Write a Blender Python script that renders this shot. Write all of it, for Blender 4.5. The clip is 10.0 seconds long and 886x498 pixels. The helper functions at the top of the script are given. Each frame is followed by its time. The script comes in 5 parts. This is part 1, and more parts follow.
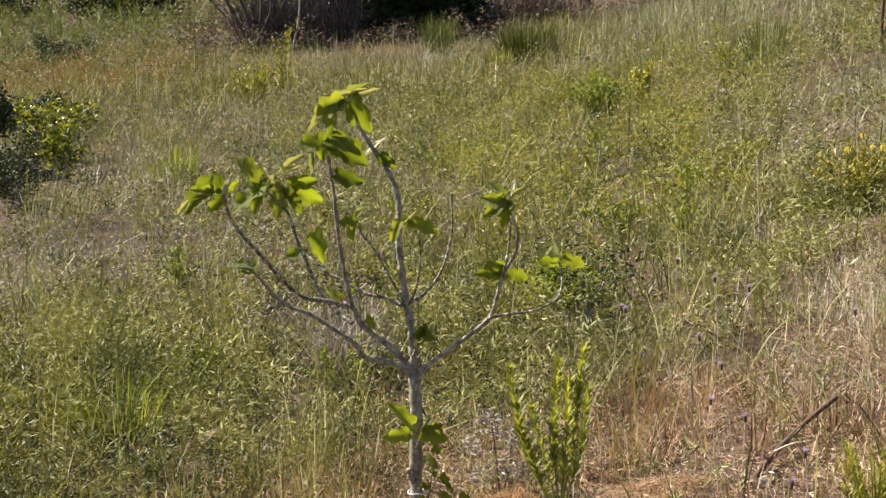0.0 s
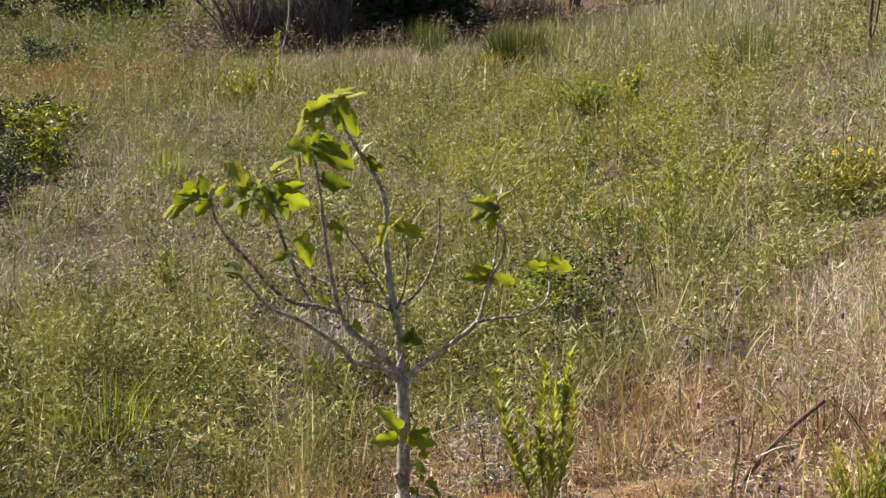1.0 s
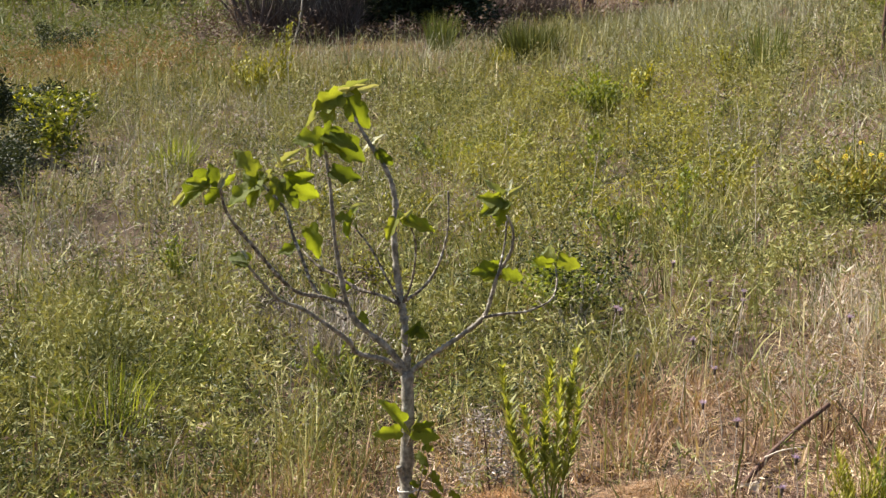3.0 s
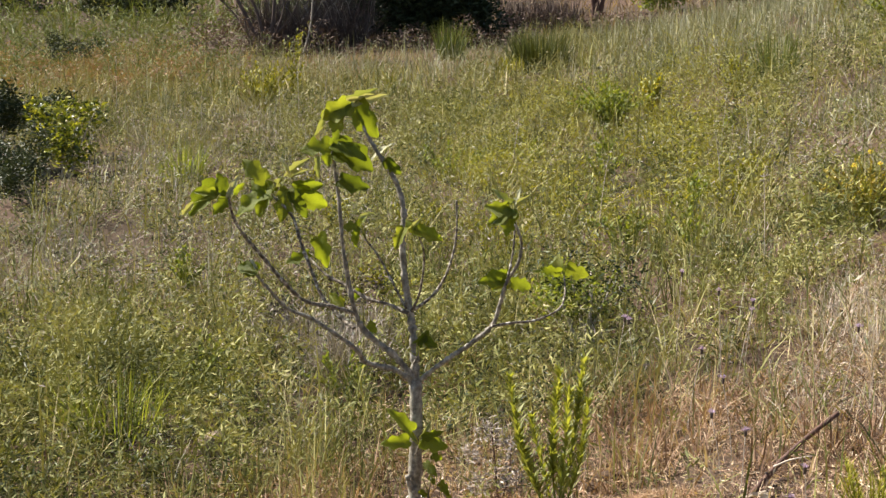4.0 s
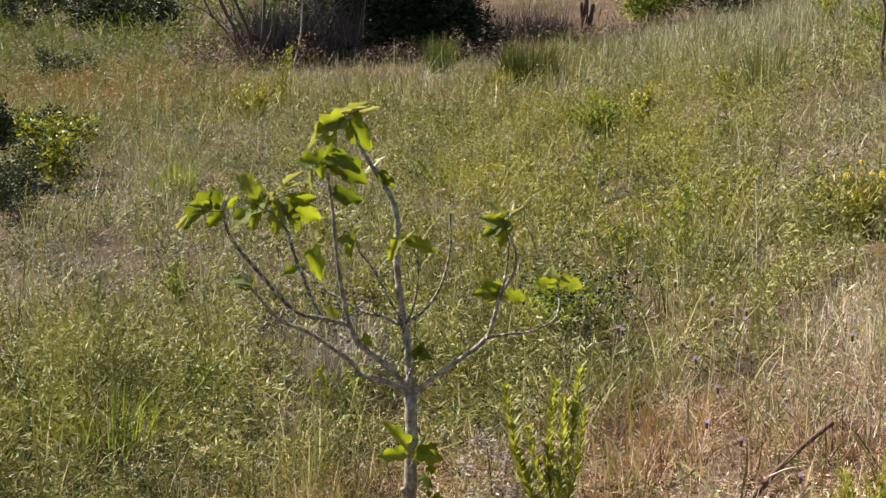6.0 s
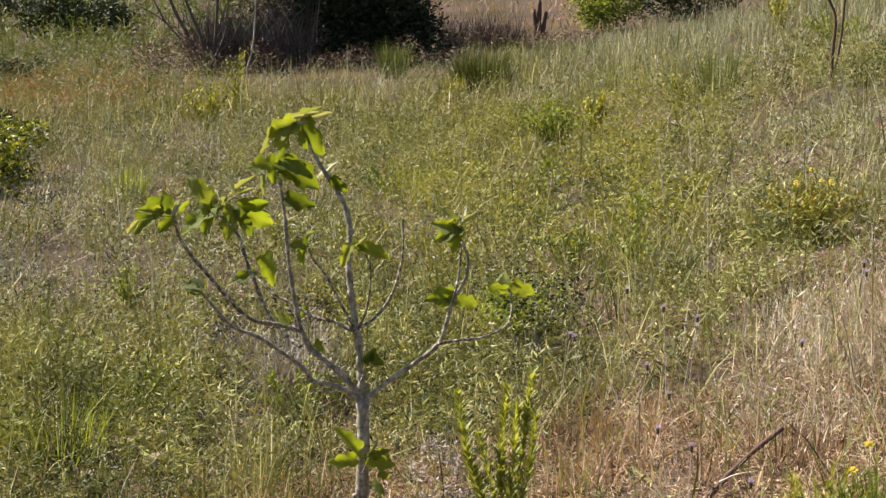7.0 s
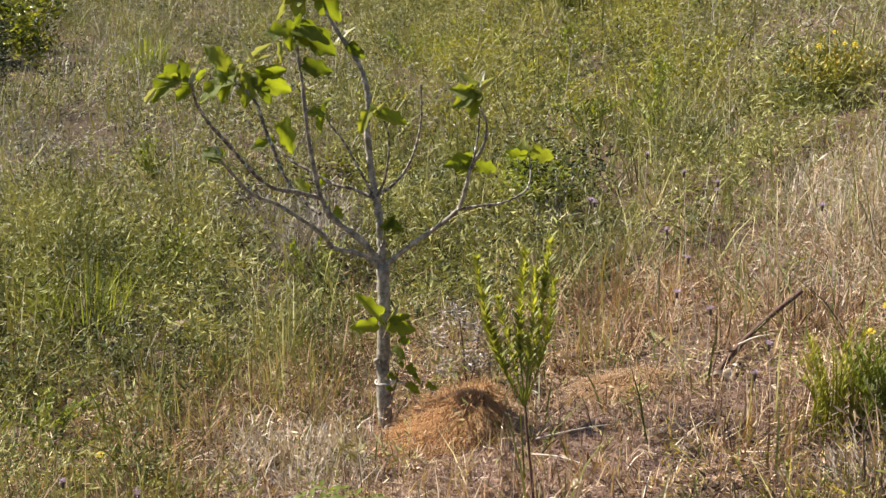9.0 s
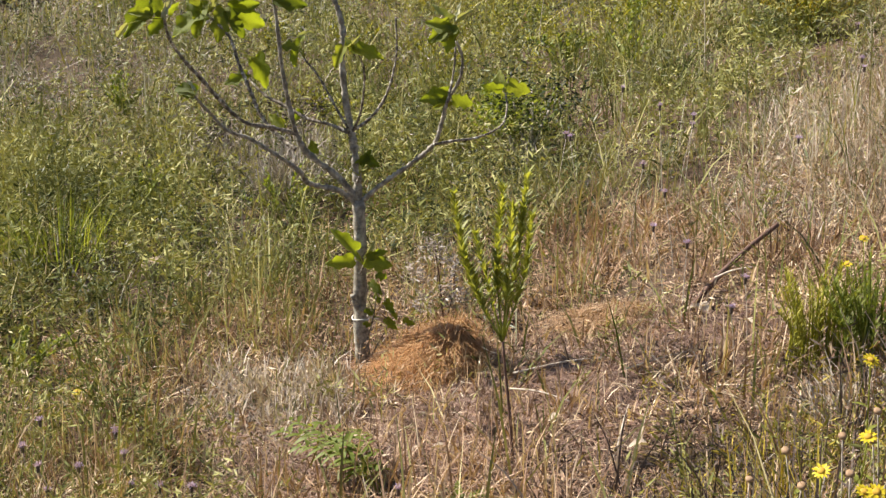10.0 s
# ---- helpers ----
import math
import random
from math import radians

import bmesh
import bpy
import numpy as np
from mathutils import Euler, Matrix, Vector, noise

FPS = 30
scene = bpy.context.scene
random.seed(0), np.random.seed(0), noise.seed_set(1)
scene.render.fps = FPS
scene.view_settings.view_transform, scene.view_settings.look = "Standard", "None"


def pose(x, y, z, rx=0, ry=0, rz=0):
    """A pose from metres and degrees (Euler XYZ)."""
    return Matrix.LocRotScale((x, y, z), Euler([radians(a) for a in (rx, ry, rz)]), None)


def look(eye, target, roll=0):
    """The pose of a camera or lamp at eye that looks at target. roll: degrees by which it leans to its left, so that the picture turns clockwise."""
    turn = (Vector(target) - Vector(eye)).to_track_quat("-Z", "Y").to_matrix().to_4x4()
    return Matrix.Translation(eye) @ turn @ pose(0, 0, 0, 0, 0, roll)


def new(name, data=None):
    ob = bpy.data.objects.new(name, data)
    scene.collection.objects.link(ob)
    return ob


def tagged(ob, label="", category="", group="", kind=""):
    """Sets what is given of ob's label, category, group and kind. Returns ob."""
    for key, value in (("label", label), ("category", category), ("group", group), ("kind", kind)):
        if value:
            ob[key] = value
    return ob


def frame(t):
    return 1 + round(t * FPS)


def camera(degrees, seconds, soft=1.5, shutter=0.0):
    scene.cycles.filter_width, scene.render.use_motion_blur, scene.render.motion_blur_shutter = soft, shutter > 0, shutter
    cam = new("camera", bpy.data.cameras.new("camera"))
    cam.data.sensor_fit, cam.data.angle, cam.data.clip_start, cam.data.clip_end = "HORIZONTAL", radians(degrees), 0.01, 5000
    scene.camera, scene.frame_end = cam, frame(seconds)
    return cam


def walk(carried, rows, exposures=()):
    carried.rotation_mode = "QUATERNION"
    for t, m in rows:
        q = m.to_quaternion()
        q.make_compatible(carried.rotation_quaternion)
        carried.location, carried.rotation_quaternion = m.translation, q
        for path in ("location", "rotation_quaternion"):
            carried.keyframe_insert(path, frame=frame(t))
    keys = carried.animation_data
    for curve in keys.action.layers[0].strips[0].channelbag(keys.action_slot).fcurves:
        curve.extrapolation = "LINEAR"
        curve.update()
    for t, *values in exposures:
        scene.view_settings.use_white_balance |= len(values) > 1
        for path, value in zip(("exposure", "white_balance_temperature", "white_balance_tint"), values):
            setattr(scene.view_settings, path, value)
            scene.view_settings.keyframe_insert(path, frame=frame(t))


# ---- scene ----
cam = camera(31.28, 10.0, soft=1.4)
PATH = [
    (0, pose(0.002, -0.004, 1.800, 79.351, 0.655, 0.809)),
    (0.2, pose(0.002, -0.008, 1.801, 79.412, 0.456, 0.571)),
    (0.3, pose(0.002, -0.009, 1.801, 79.334, 0.356, 0.554)),
    (0.5, pose(0.002, -0.013, 1.802, 79.401, 0.157, 0.520)),
    (0.7, pose(0.006, -0.007, 1.802, 79.294, 0.353, 0.368)),
    (0.8, pose(0.007, -0.004, 1.802, 79.303, 0.450, 0.365)),
    (1, pose(0.011, 0.002, 1.802, 79.459, 0.646, 0.449)),
    (1.2, pose(0.011, -0.002, 1.805, 79.285, 0.368, 0.621)),
    (1.3, pose(0.011, -0.003, 1.807, 79.296, 0.228, 0.679)),
    (1.5, pose(0.011, -0.007, 1.810, 79.633, -0.050, 0.624)),
    (1.7, pose(0.005, -0.011, 1.808, 79.908, -0.133, 0.697)),
    (1.8, pose(0.001, -0.013, 1.806, 80.030, -0.175, 0.711)),
    (2, pose(-0.005, -0.017, 1.804, 80.159, -0.258, 0.744)),
    (2.2, pose(-0.006, -0.013, 1.804, 80.006, -0.402, 0.663)),
    (2.3, pose(-0.006, -0.012, 1.803, 79.903, -0.474, 0.678)),
    (2.5, pose(-0.007, -0.008, 1.803, 79.634, -0.618, 0.807)),
    (2.7, pose(-0.001, -0.001, 1.801, 79.273, -0.723, 0.863)),
    (3.8, pose(0.013, 0.006, 1.802, 79.249, -0.334, 1.293)),
    (4, pose(0.013, -0.001, 1.802, 79.585, -0.568, 1.309)),
    (4.2, pose(0.012, -0.004, 1.802, 79.653, -0.578, 1.224)),
    (4.3, pose(0.011, -0.005, 1.802, 79.658, -0.584, 1.175)),
    (4.5, pose(0.010, -0.008, 1.802, 79.630, -0.594, 0.996)),
    (4.7, pose(0.010, -0.004, 1.800, 79.671, -0.479, 0.875)),
    (4.8, pose(0.009, -0.002, 1.800, 79.673, -0.421, 0.858)),
    (5, pose(0.009, 0.002, 1.798, 79.656, -0.306, 0.910)),
    (5.2, pose(-0.001, 0.001, 1.800, 79.776, -0.196, 0.999)),
    (6.3, pose(0.005, -0.007, 1.798, 80.078, -0.359, 0.727)),
    (6.5, pose(0.010, -0.023, 1.801, 80.100, -0.478, 0.265)),
    (6.7, pose(0.007, -0.014, 1.799, 80.173, -0.558, -0.444)),
    (6.8, pose(0.006, -0.010, 1.797, 80.214, -0.597, -0.764)),
    (7, pose(0.003, -0.001, 1.795, 80.322, -0.677, -0.762)),
    (7.2, pose(0.002, -0.001, 1.797, 80.468, -0.406, -0.122)),
    (7.3, pose(0.001, -0.000, 1.798, 80.654, -0.271, -0.165)),
    (7.5, pose(-0.000, 0.000, 1.800, 80.500, -0.000, 0.000)),
    (7.7, pose(0.002, 0.003, 1.799, 80.473, -0.303, -0.298)),
    (7.8, pose(0.002, 0.004, 1.798, 80.339, -0.454, -0.395)),
    (8, pose(0.004, 0.007, 1.797, 79.990, -0.757, -0.218)),
    (8.2, pose(0.007, 0.001, 1.792, 80.142, -0.527, -0.151)),
    (8.3, pose(0.009, -0.002, 1.789, 80.197, -0.411, -0.058)),
    (8.5, pose(0.012, -0.008, 1.784, 79.950, -0.181, 0.215)),
    (8.6, pose(0.013, -0.013, 1.775, 78.913, -0.256, 0.229)),
    (8.7, pose(0.014, -0.017, 1.766, 78.189, -0.331, 0.175)),
    (8.8, pose(0.008, -0.001, 1.772, 77.065, -0.519, 0.094)),
    (8.9, pose(0.012, -0.004, 1.778, 76.476, -0.279, 0.016)),
    (9, pose(0.016, -0.006, 1.785, 75.603, -0.038, -0.039)),
    (9.1, pose(0.014, -0.002, 1.786, 75.118, 0.032, -0.230)),
    (9.2, pose(0.012, 0.001, 1.787, 74.624, 0.103, -0.211)),
    (9.3, pose(0.009, 0.005, 1.787, 74.418, 0.173, -0.213)),
    (9.5, pose(0.005, 0.012, 1.789, 74.107, 0.314, -0.245)),
    (9.7, pose(0.005, 0.012, 1.786, 73.814, 0.196, -0.412)),
    (9.8, pose(0.006, 0.011, 1.785, 73.688, 0.136, -0.563)),
    (10, pose(0.006, 0.011, 1.782, 73.234, 0.018, -1.063)),
]
walk(cam, PATH)

# ---- light ----
SUN_AZ, SUN_EL = radians(-66), radians(43)   # azimuth from +y towards +x
world = bpy.data.worlds.new("sky")
scene.world = world
world.use_nodes = True
wn = world.node_tree.nodes
sky = wn.new("ShaderNodeTexSky")
sky.sky_type, sky.sun_disc = "NISHITA", False
sky.sun_elevation, sky.sun_rotation = SUN_EL, SUN_AZ
world.node_tree.links.new(sky.outputs[0], wn["Background"].inputs[0])
wn["Background"].inputs[1].default_value = 0.054
sun = new("sun", bpy.data.lights.new("sun", "SUN"))
sun.data.energy, sun.data.angle, sun.data.color = 5.0, radians(0.53), (1.0, 0.92, 0.80)
to_sun = Vector((math.sin(SUN_AZ) * math.cos(SUN_EL), math.cos(SUN_AZ) * math.cos(SUN_EL), math.sin(SUN_EL)))
sun.matrix_world = look(to_sun * 60, (0, 0, 0))
scene.view_settings.exposure = 1.41

# ---- materials ----


def material(name, colours, rough=0.7, patch=None, patch_scale=0.6, grain=0.0, through_light=0.0, bump=0.0, bump_scale=40.0, by="island", spec=0.3, glow=(2.1, 1.9, 0.7), clump=None, sharp=(0.3, 0.7)):
    """colours: ramp stops picked at random for each piece; patch: a second tint that drifts over the place; through_light: share of light let through."""
    m = bpy.data.materials.new(name)
    m.use_nodes = True
    nt = m.node_tree
    n, link = nt.nodes, nt.links.new
    bsdf = n["Principled BSDF"]
    bsdf.inputs["Roughness"].default_value = rough
    bsdf.inputs["Specular IOR Level"].default_value = spec
    ramp = n.new("ShaderNodeValToRGB")
    els = ramp.color_ramp.elements
    while len(els) < len(colours):
        els.new(0.5)
    for i, c in enumerate(colours):
        els[i].position = i / max(1, len(colours) - 1)
        els[i].color = (*c, 1)
    co = n.new("ShaderNodeTexCoord").outputs["Object"]
    if by == "island" and clump:
        # neighbours tend to the same colour: clump = size of the clumps (waves a metre) and their share
        tex = n.new("ShaderNodeTexNoise")
        tex.inputs["Scale"].default_value, tex.inputs["Detail"].default_value = clump[0], 3
        link(co, tex.inputs["Vector"])
        wide = n.new("ShaderNodeMapRange")
        wide.inputs[1].default_value, wide.inputs[2].default_value = 0.34, 0.66
        link(tex.outputs[0], wide.inputs[0])
        both = n.new("ShaderNodeMix")
        both.inputs[0].default_value = clump[1]
        link(n.new("ShaderNodeNewGeometry").outputs["Random Per Island"], both.inputs[2])
        link(wide.outputs[0], both.inputs[3])
        span = n.new("ShaderNodeMapRange")
        span.inputs[1].default_value, span.inputs[2].default_value = 0.14, 0.86
        link(both.outputs[0], span.inputs[0])
        link(span.outputs[0], ramp.inputs[0])
    elif by == "island":
        link(n.new("ShaderNodeNewGeometry").outputs["Random Per Island"], ramp.inputs[0])
    elif by == "object":
        link(n.new("ShaderNodeObjectInfo").outputs["Random"], ramp.inputs[0])
    else:
        tex = n.new("ShaderNodeTexNoise")
        tex.inputs["Scale"].default_value, tex.inputs["Detail"].default_value = by, 6
        tex.inputs["Roughness"].default_value = 0.65
        link(co, tex.inputs["Vector"])
        spread = n.new("ShaderNodeMapRange")
        spread.inputs[1].default_value, spread.inputs[2].default_value = sharp
        link(tex.outputs[0], spread.inputs[0])
        link(spread.outputs[0], ramp.inputs[0])
    col = ramp.outputs[0]

    def blend(col, other, fac_socket):
        mix = n.new("ShaderNodeMix")
        mix.data_type = "RGBA"
        link(fac_socket, mix.inputs[0])
        link(col, mix.inputs[6])
        mix.inputs[7].default_value = (*other, 1)
        return mix.outputs[2]

    if patch:
        tex = n.new("ShaderNodeTexNoise")
        tex.inputs["Scale"].default_value, tex.inputs["Detail"].default_value = patch_scale, 3
        link(co, tex.inputs["Vector"])
        r = n.new("ShaderNodeMapRange")
        r.inputs[1].default_value, r.inputs[2].default_value = 0.42, 0.66
        r.inputs[4].default_value = 0.8
        link(tex.outputs[0], r.inputs[0])
        col = blend(col, patch, r.outputs[0])
    if grain:
        tex = n.new("ShaderNodeTexNoise")
        tex.inputs["Scale"].default_value, tex.inputs["Detail"].default_value = grain, 5
        link(co, tex.inputs["Vector"])
        r = n.new("ShaderNodeMapRange")
        r.inputs[1].default_value, r.inputs[2].default_value = 0.35, 0.75
        r.inputs[4].default_value = 0.55
        link(tex.outputs[0], r.inputs[0])
        col = blend(col, tuple(v * 0.45 for v in colours[0]), r.outputs[0])
    link(col, bsdf.inputs["Base Color"])
    if bump:
        tex = n.new("ShaderNodeTexNoise")
        tex.inputs["Scale"].default_value, tex.inputs["Detail"].default_value = bump_scale, 6
        link(co, tex.inputs["Vector"])
        b = n.new("ShaderNodeBump")
        b.inputs["Strength"].default_value, b.inputs["Distance"].default_value = bump, 0.35 / bump_scale
        link(tex.outputs[0], b.inputs["Height"])
        link(b.outputs[0], bsdf.inputs["Normal"])
    if through_light:
        tr = n.new("ShaderNodeBsdfTranslucent")
        warm = n.new("ShaderNodeMix")
        warm.data_type, warm.blend_type = "RGBA", "MULTIPLY"
        warm.inputs[0].default_value = 1
        link(col, warm.inputs[6])
        warm.inputs[7].default_value = (*glow, 1)
        link(warm.outputs[2], tr.inputs[0])
        ms = n.new("ShaderNodeMixShader")
        ms.inputs[0].default_value = through_light
        link(bsdf.outputs[0], ms.inputs[1])
        link(tr.outputs[0], ms.inputs[2])
        link(ms.outputs[0], n["Material Output"].inputs[0])
    return m


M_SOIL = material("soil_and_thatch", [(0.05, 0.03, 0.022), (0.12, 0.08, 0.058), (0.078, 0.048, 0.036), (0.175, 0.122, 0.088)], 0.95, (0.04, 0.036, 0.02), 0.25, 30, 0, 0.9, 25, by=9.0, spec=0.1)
M_STRAW = material("dry_straw", [(0.095, 0.055, 0.038), (0.15, 0.09, 0.06), (0.21, 0.13, 0.088), (0.28, 0.18, 0.12), (0.43, 0.32, 0.21), (0.50, 0.38, 0.26), (0.66, 0.56, 0.43)], 0.7, (0.33, 0.215, 0.15), 0.5, 0, 0.12, spec=0.15, clump=(3.0, 0.35))
M_PALE = material("pale_grass", [(0.115, 0.135, 0.065), (0.175, 0.182, 0.112), (0.29, 0.28, 0.195), (0.42, 0.40, 0.31)], 0.7, (0.185, 0.19, 0.11), 0.35, 0, 0.10, spec=0.15, clump=(1.9, 0.55))
M_BLEACH = material("bleached_grass", [(0.20, 0.155, 0.125), (0.35, 0.295, 0.25), (0.46, 0.405, 0.355), (0.60, 0.545, 0.49)], 0.6, (0.36, 0.29, 0.24), 0.6, 0, 0.10, spec=0.15, clump=(2.0, 0.35))
M_RUST = material("rusty_dead_grass", [(0.17, 0.08, 0.036), (0.44, 0.24, 0.105), (0.29, 0.145, 0.064), (0.58, 0.39, 0.21), (0.23, 0.112, 0.05)], 0.65, (0.33, 0.20, 0.10), 9.0, 0, 0.15)
M_DULLRUST = material("dull_rusty_grass", [(0.12, 0.065, 0.035), (0.33, 0.205, 0.11), (0.21, 0.12, 0.065), (0.45, 0.33, 0.21), (0.17, 0.095, 0.055)], 0.65, None, 9.0, 0, 0.12)
M_RUSTCORE = material("rusty_thatch", [(0.15, 0.075, 0.036), (0.36, 0.21, 0.10), (0.24, 0.13, 0.06), (0.46, 0.31, 0.17)], 0.8, None, 1, 60, 0, 0.9, 60, by=30.0, spec=0.15)
M_REDLITTER = material("reddish_litter", [(0.075, 0.04, 0.03), (0.25, 0.16, 0.122), (0.14, 0.076, 0.058), (0.36, 0.27, 0.22), (0.18, 0.102, 0.08)], 0.6, None, 1, 0, 0.08)
M_GRASS = material("green_grass", [(0.045, 0.058, 0.014), (0.09, 0.108, 0.03), (0.19, 0.20, 0.062), (0.33, 0.315, 0.135), (0.46, 0.395, 0.24)], 0.65, (0.24, 0.20, 0.09), 0.5, 0, 0.10, spec=0.15, clump=(2.2, 0.6))
M_HERB = material("herb_leaf", [(0.028, 0.035, 0.010), (0.074, 0.086, 0.024), (0.178, 0.188, 0.052), (0.30, 0.29, 0.10), (0.37, 0.34, 0.17)], 0.62, (0.20, 0.195, 0.065), 0.4, 0, 0.12, spec=0.18, clump=(2.8, 0.66))
M_YHERB = material("yellow_herb_leaf", [(0.075, 0.08, 0.011), (0.165, 0.17, 0.02), (0.27, 0.265, 0.03), (0.36, 0.33, 0.05)], 0.6, (0.22, 0.21, 0.035), 0.9, 0, 0.2, spec=0.18, clump=(2.0, 0.4))
M_GOLD = material("golden_weed_leaf", [(0.10, 0.105, 0.015), (0.24, 0.19, 0.025), (0.36, 0.28, 0.04), (0.12, 0.135, 0.02)], 0.5, None, 1, 0, 0.15, spec=0.3)
M_MUSTARD = material("mustard_flower", [(0.14, 0.16, 0.02), (0.34, 0.31, 0.03), (0.18, 0.20, 0.025), (0.46, 0.39, 0.04)], 0.5, None, 1, 0, 0.2, spec=0.3)
M_RUSTHERB = material("rusty_herb_leaf", [(0.12, 0.055, 0.028), (0.27, 0.145, 0.075), (0.18, 0.098, 0.045), (0.33, 0.21, 0.125)], 0.6, (0.18, 0.115, 0.045), 0.5, 0, 0.15, spec=0.3)
M_GREYSTEM = material("grey_dry_stem", [(0.13, 0.105, 0.095), (0.36, 0.31, 0.28), (0.22, 0.185, 0.165), (0.50, 0.45, 0.41)], 0.7, None, 1, 0, 0.05, spec=0.2)
# near-black green: the shade between tall herbs put into leaf colour
M_SHADEHERB = material("dark_herb_leaf", [(0.018, 0.026, 0.007), (0.035, 0.048, 0.012), (0.06, 0.078, 0.02), (0.11, 0.13, 0.035)], 0.5, None, 1, 0, 0.08, spec=0.3)
M_FAR = material("far_herbage", [(0.040, 0.046, 0.016), (0.08, 0.09, 0.03), (0.15, 0.155, 0.05), (0.215, 0.205, 0.085), (0.28, 0.245, 0.14)], 0.62, (0.15, 0.14, 0.055), 0.16, 0, 0.15, spec=0.18, clump=(1.5, 0.66))
M_FARGREEN = material("far_green_herbage", [(0.030, 0.044, 0.012), (0.062, 0.084, 0.022), (0.105, 0.13, 0.035), (0.16, 0.175, 0.06), (0.21, 0.20, 0.10)], 0.62, (0.10, 0.115, 0.036), 0.2, 0, 0.14, spec=0.18, clump=(0.9, 0.62))
M_TAWNY = material("tawny_field", [(0.17, 0.125, 0.085), (0.29, 0.22, 0.155), (0.22, 0.165, 0.115), (0.36, 0.28, 0.205)], 0.7, (0.24, 0.165, 0.115), 0.08, 0, 0.15, spec=0.15)
M_LEAF = material("fig_leaf", [(0.085, 0.115, 0.016), (0.19, 0.235, 0.03), (0.12, 0.155, 0.022), (0.23, 0.26, 0.05)], 0.5, None, 1, 60, 0.56, 0.4, 60, by="object", spec=0.3, glow=(1.75, 1.6, 0.5))
M_YOUNGLEAF = material("young_fig_leaf", [(0.27, 0.29, 0.15), (0.42, 0.42, 0.30), (0.22, 0.26, 0.08)], 0.6, None, 1, 40, 0.22, by="object", spec=0.3)
M_BARK = material("fig_bark", [(0.06, 0.049, 0.036), (0.185, 0.163, 0.128), (0.41, 0.375, 0.31), (0.84, 0.80, 0.71)], 0.7, None, 14, 90, 0, 0.9, 130, by=38.0, spec=0.3, sharp=(0.24, 0.8))
M_YOUNGBARK = material("young_fig_bark", [(0.05, 0.038, 0.028), (0.11, 0.088, 0.066), (0.27, 0.235, 0.185), (0.74, 0.70, 0.62)], 0.75, None, 14, 0, 0, 0.8, 120, by=65.0, spec=0.3, sharp=(0.36, 0.68))
M_TWIG = material("grey_twig", [(0.30, 0.25, 0.20), (0.50, 0.44, 0.37), (0.38, 0.31, 0.25)], 0.8, None, 1, 60, 0, 0.4, 120, by=30.0)
M_DARKWOOD = material("dark_dead_wood", [(0.05, 0.028, 0.022), (0.13, 0.07, 0.05), (0.09, 0.048, 0.036)], 0.7, None, 1, 70, 0, 0.8, 110, by=40.0)
M_WEED = material("upright_weed_leaf", [(0.15, 0.175, 0.035), (0.24, 0.26, 0.055), (0.19, 0.215, 0.045), (0.31, 0.32, 0.12)], 0.5, None, 1, 0, 0.42, spec=0.3)
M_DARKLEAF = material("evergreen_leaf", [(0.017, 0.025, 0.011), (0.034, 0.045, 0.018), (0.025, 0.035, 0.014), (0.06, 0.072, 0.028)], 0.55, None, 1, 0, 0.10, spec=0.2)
M_BUSHLEAF = material("bush_leaf", [(0.075, 0.105, 0.017), (0.15, 0.185, 0.03), (0.105, 0.135, 0.024), (0.22, 0.245, 0.055)], 0.55, None, 1, 0, 0.36, spec=0.25)
M_GLOSSY = material("glossy_bush_leaf", [(0.024, 0.034, 0.007), (0.06, 0.078, 0.011), (0.12, 0.14, 0.016), (0.21, 0.225, 0.026), (0.31, 0.31, 0.05)], 0.38, None, 1, 0, 0.3, spec=0.4)
M_TUFT = material("tuft_blade", [(0.045, 0.055, 0.014), (0.09, 0.105, 0.025), (0.06, 0.072, 0.018), (0.15, 0.16, 0.045)], 0.5, None, 1, 0, 0.1, spec=0.3)
M_DEADLEAF = material("dead_brown_leaf", [(0.05, 0.03, 0.022), (0.15, 0.095, 0.07), (0.085, 0.05, 0.038), (0.22, 0.16, 0.125)], 0.7, None, 1, 0, 0.05)
M_BRUSH = material("dry_brushwood", [(0.045, 0.032, 0.026), (0.12, 0.086, 0.068), (0.075, 0.054, 0.046), (0.19, 0.15, 0.125)], 0.85, None, 1, 0, 0.0)
M_YELLOW = material("yellow_petal", [(0.46, 0.37, 0.018), (0.56, 0.46, 0.025)], 0.5, None, 1, 0, 0.3)
M_YELCORE = material("flower_disc", [(0.30, 0.17, 0.02), (0.42, 0.26, 0.03)], 0.8)
M_PURPLE = material("purple_floret", [(0.30, 0.22, 0.42), (0.44, 0.36, 0.56), (0.36, 0.27, 0.45)], 0.6, None, 1, 0, 0.2)
M_CREAM = material("bleached_leaf", [(0.40, 0.32, 0.24), (0.55, 0.47, 0.38), (0.34, 0.27, 0.20)], 0.7, None, 1, 40, 0.1)
M_STONE = material("pale_stone", [(0.15, 0.11, 0.075), (0.25, 0.19, 0.135), (0.19, 0.145, 0.10)], 0.85, None, 1, 25, 0, 0.6, 30, by=8.0)
M_TIE = material("white_tie", [(0.75, 0.73, 0.68), (0.8, 0.78, 0.74)], 0.6, None, 1, 50, 0, 0, 1, by=20.0)

# ---- helpers ----
rng = np.random.default_rng(7)


def step(a, b, v):
    t = np.clip((v - a) / (b - a), 0, 1)
    return t * t * (3 - 2 * t)


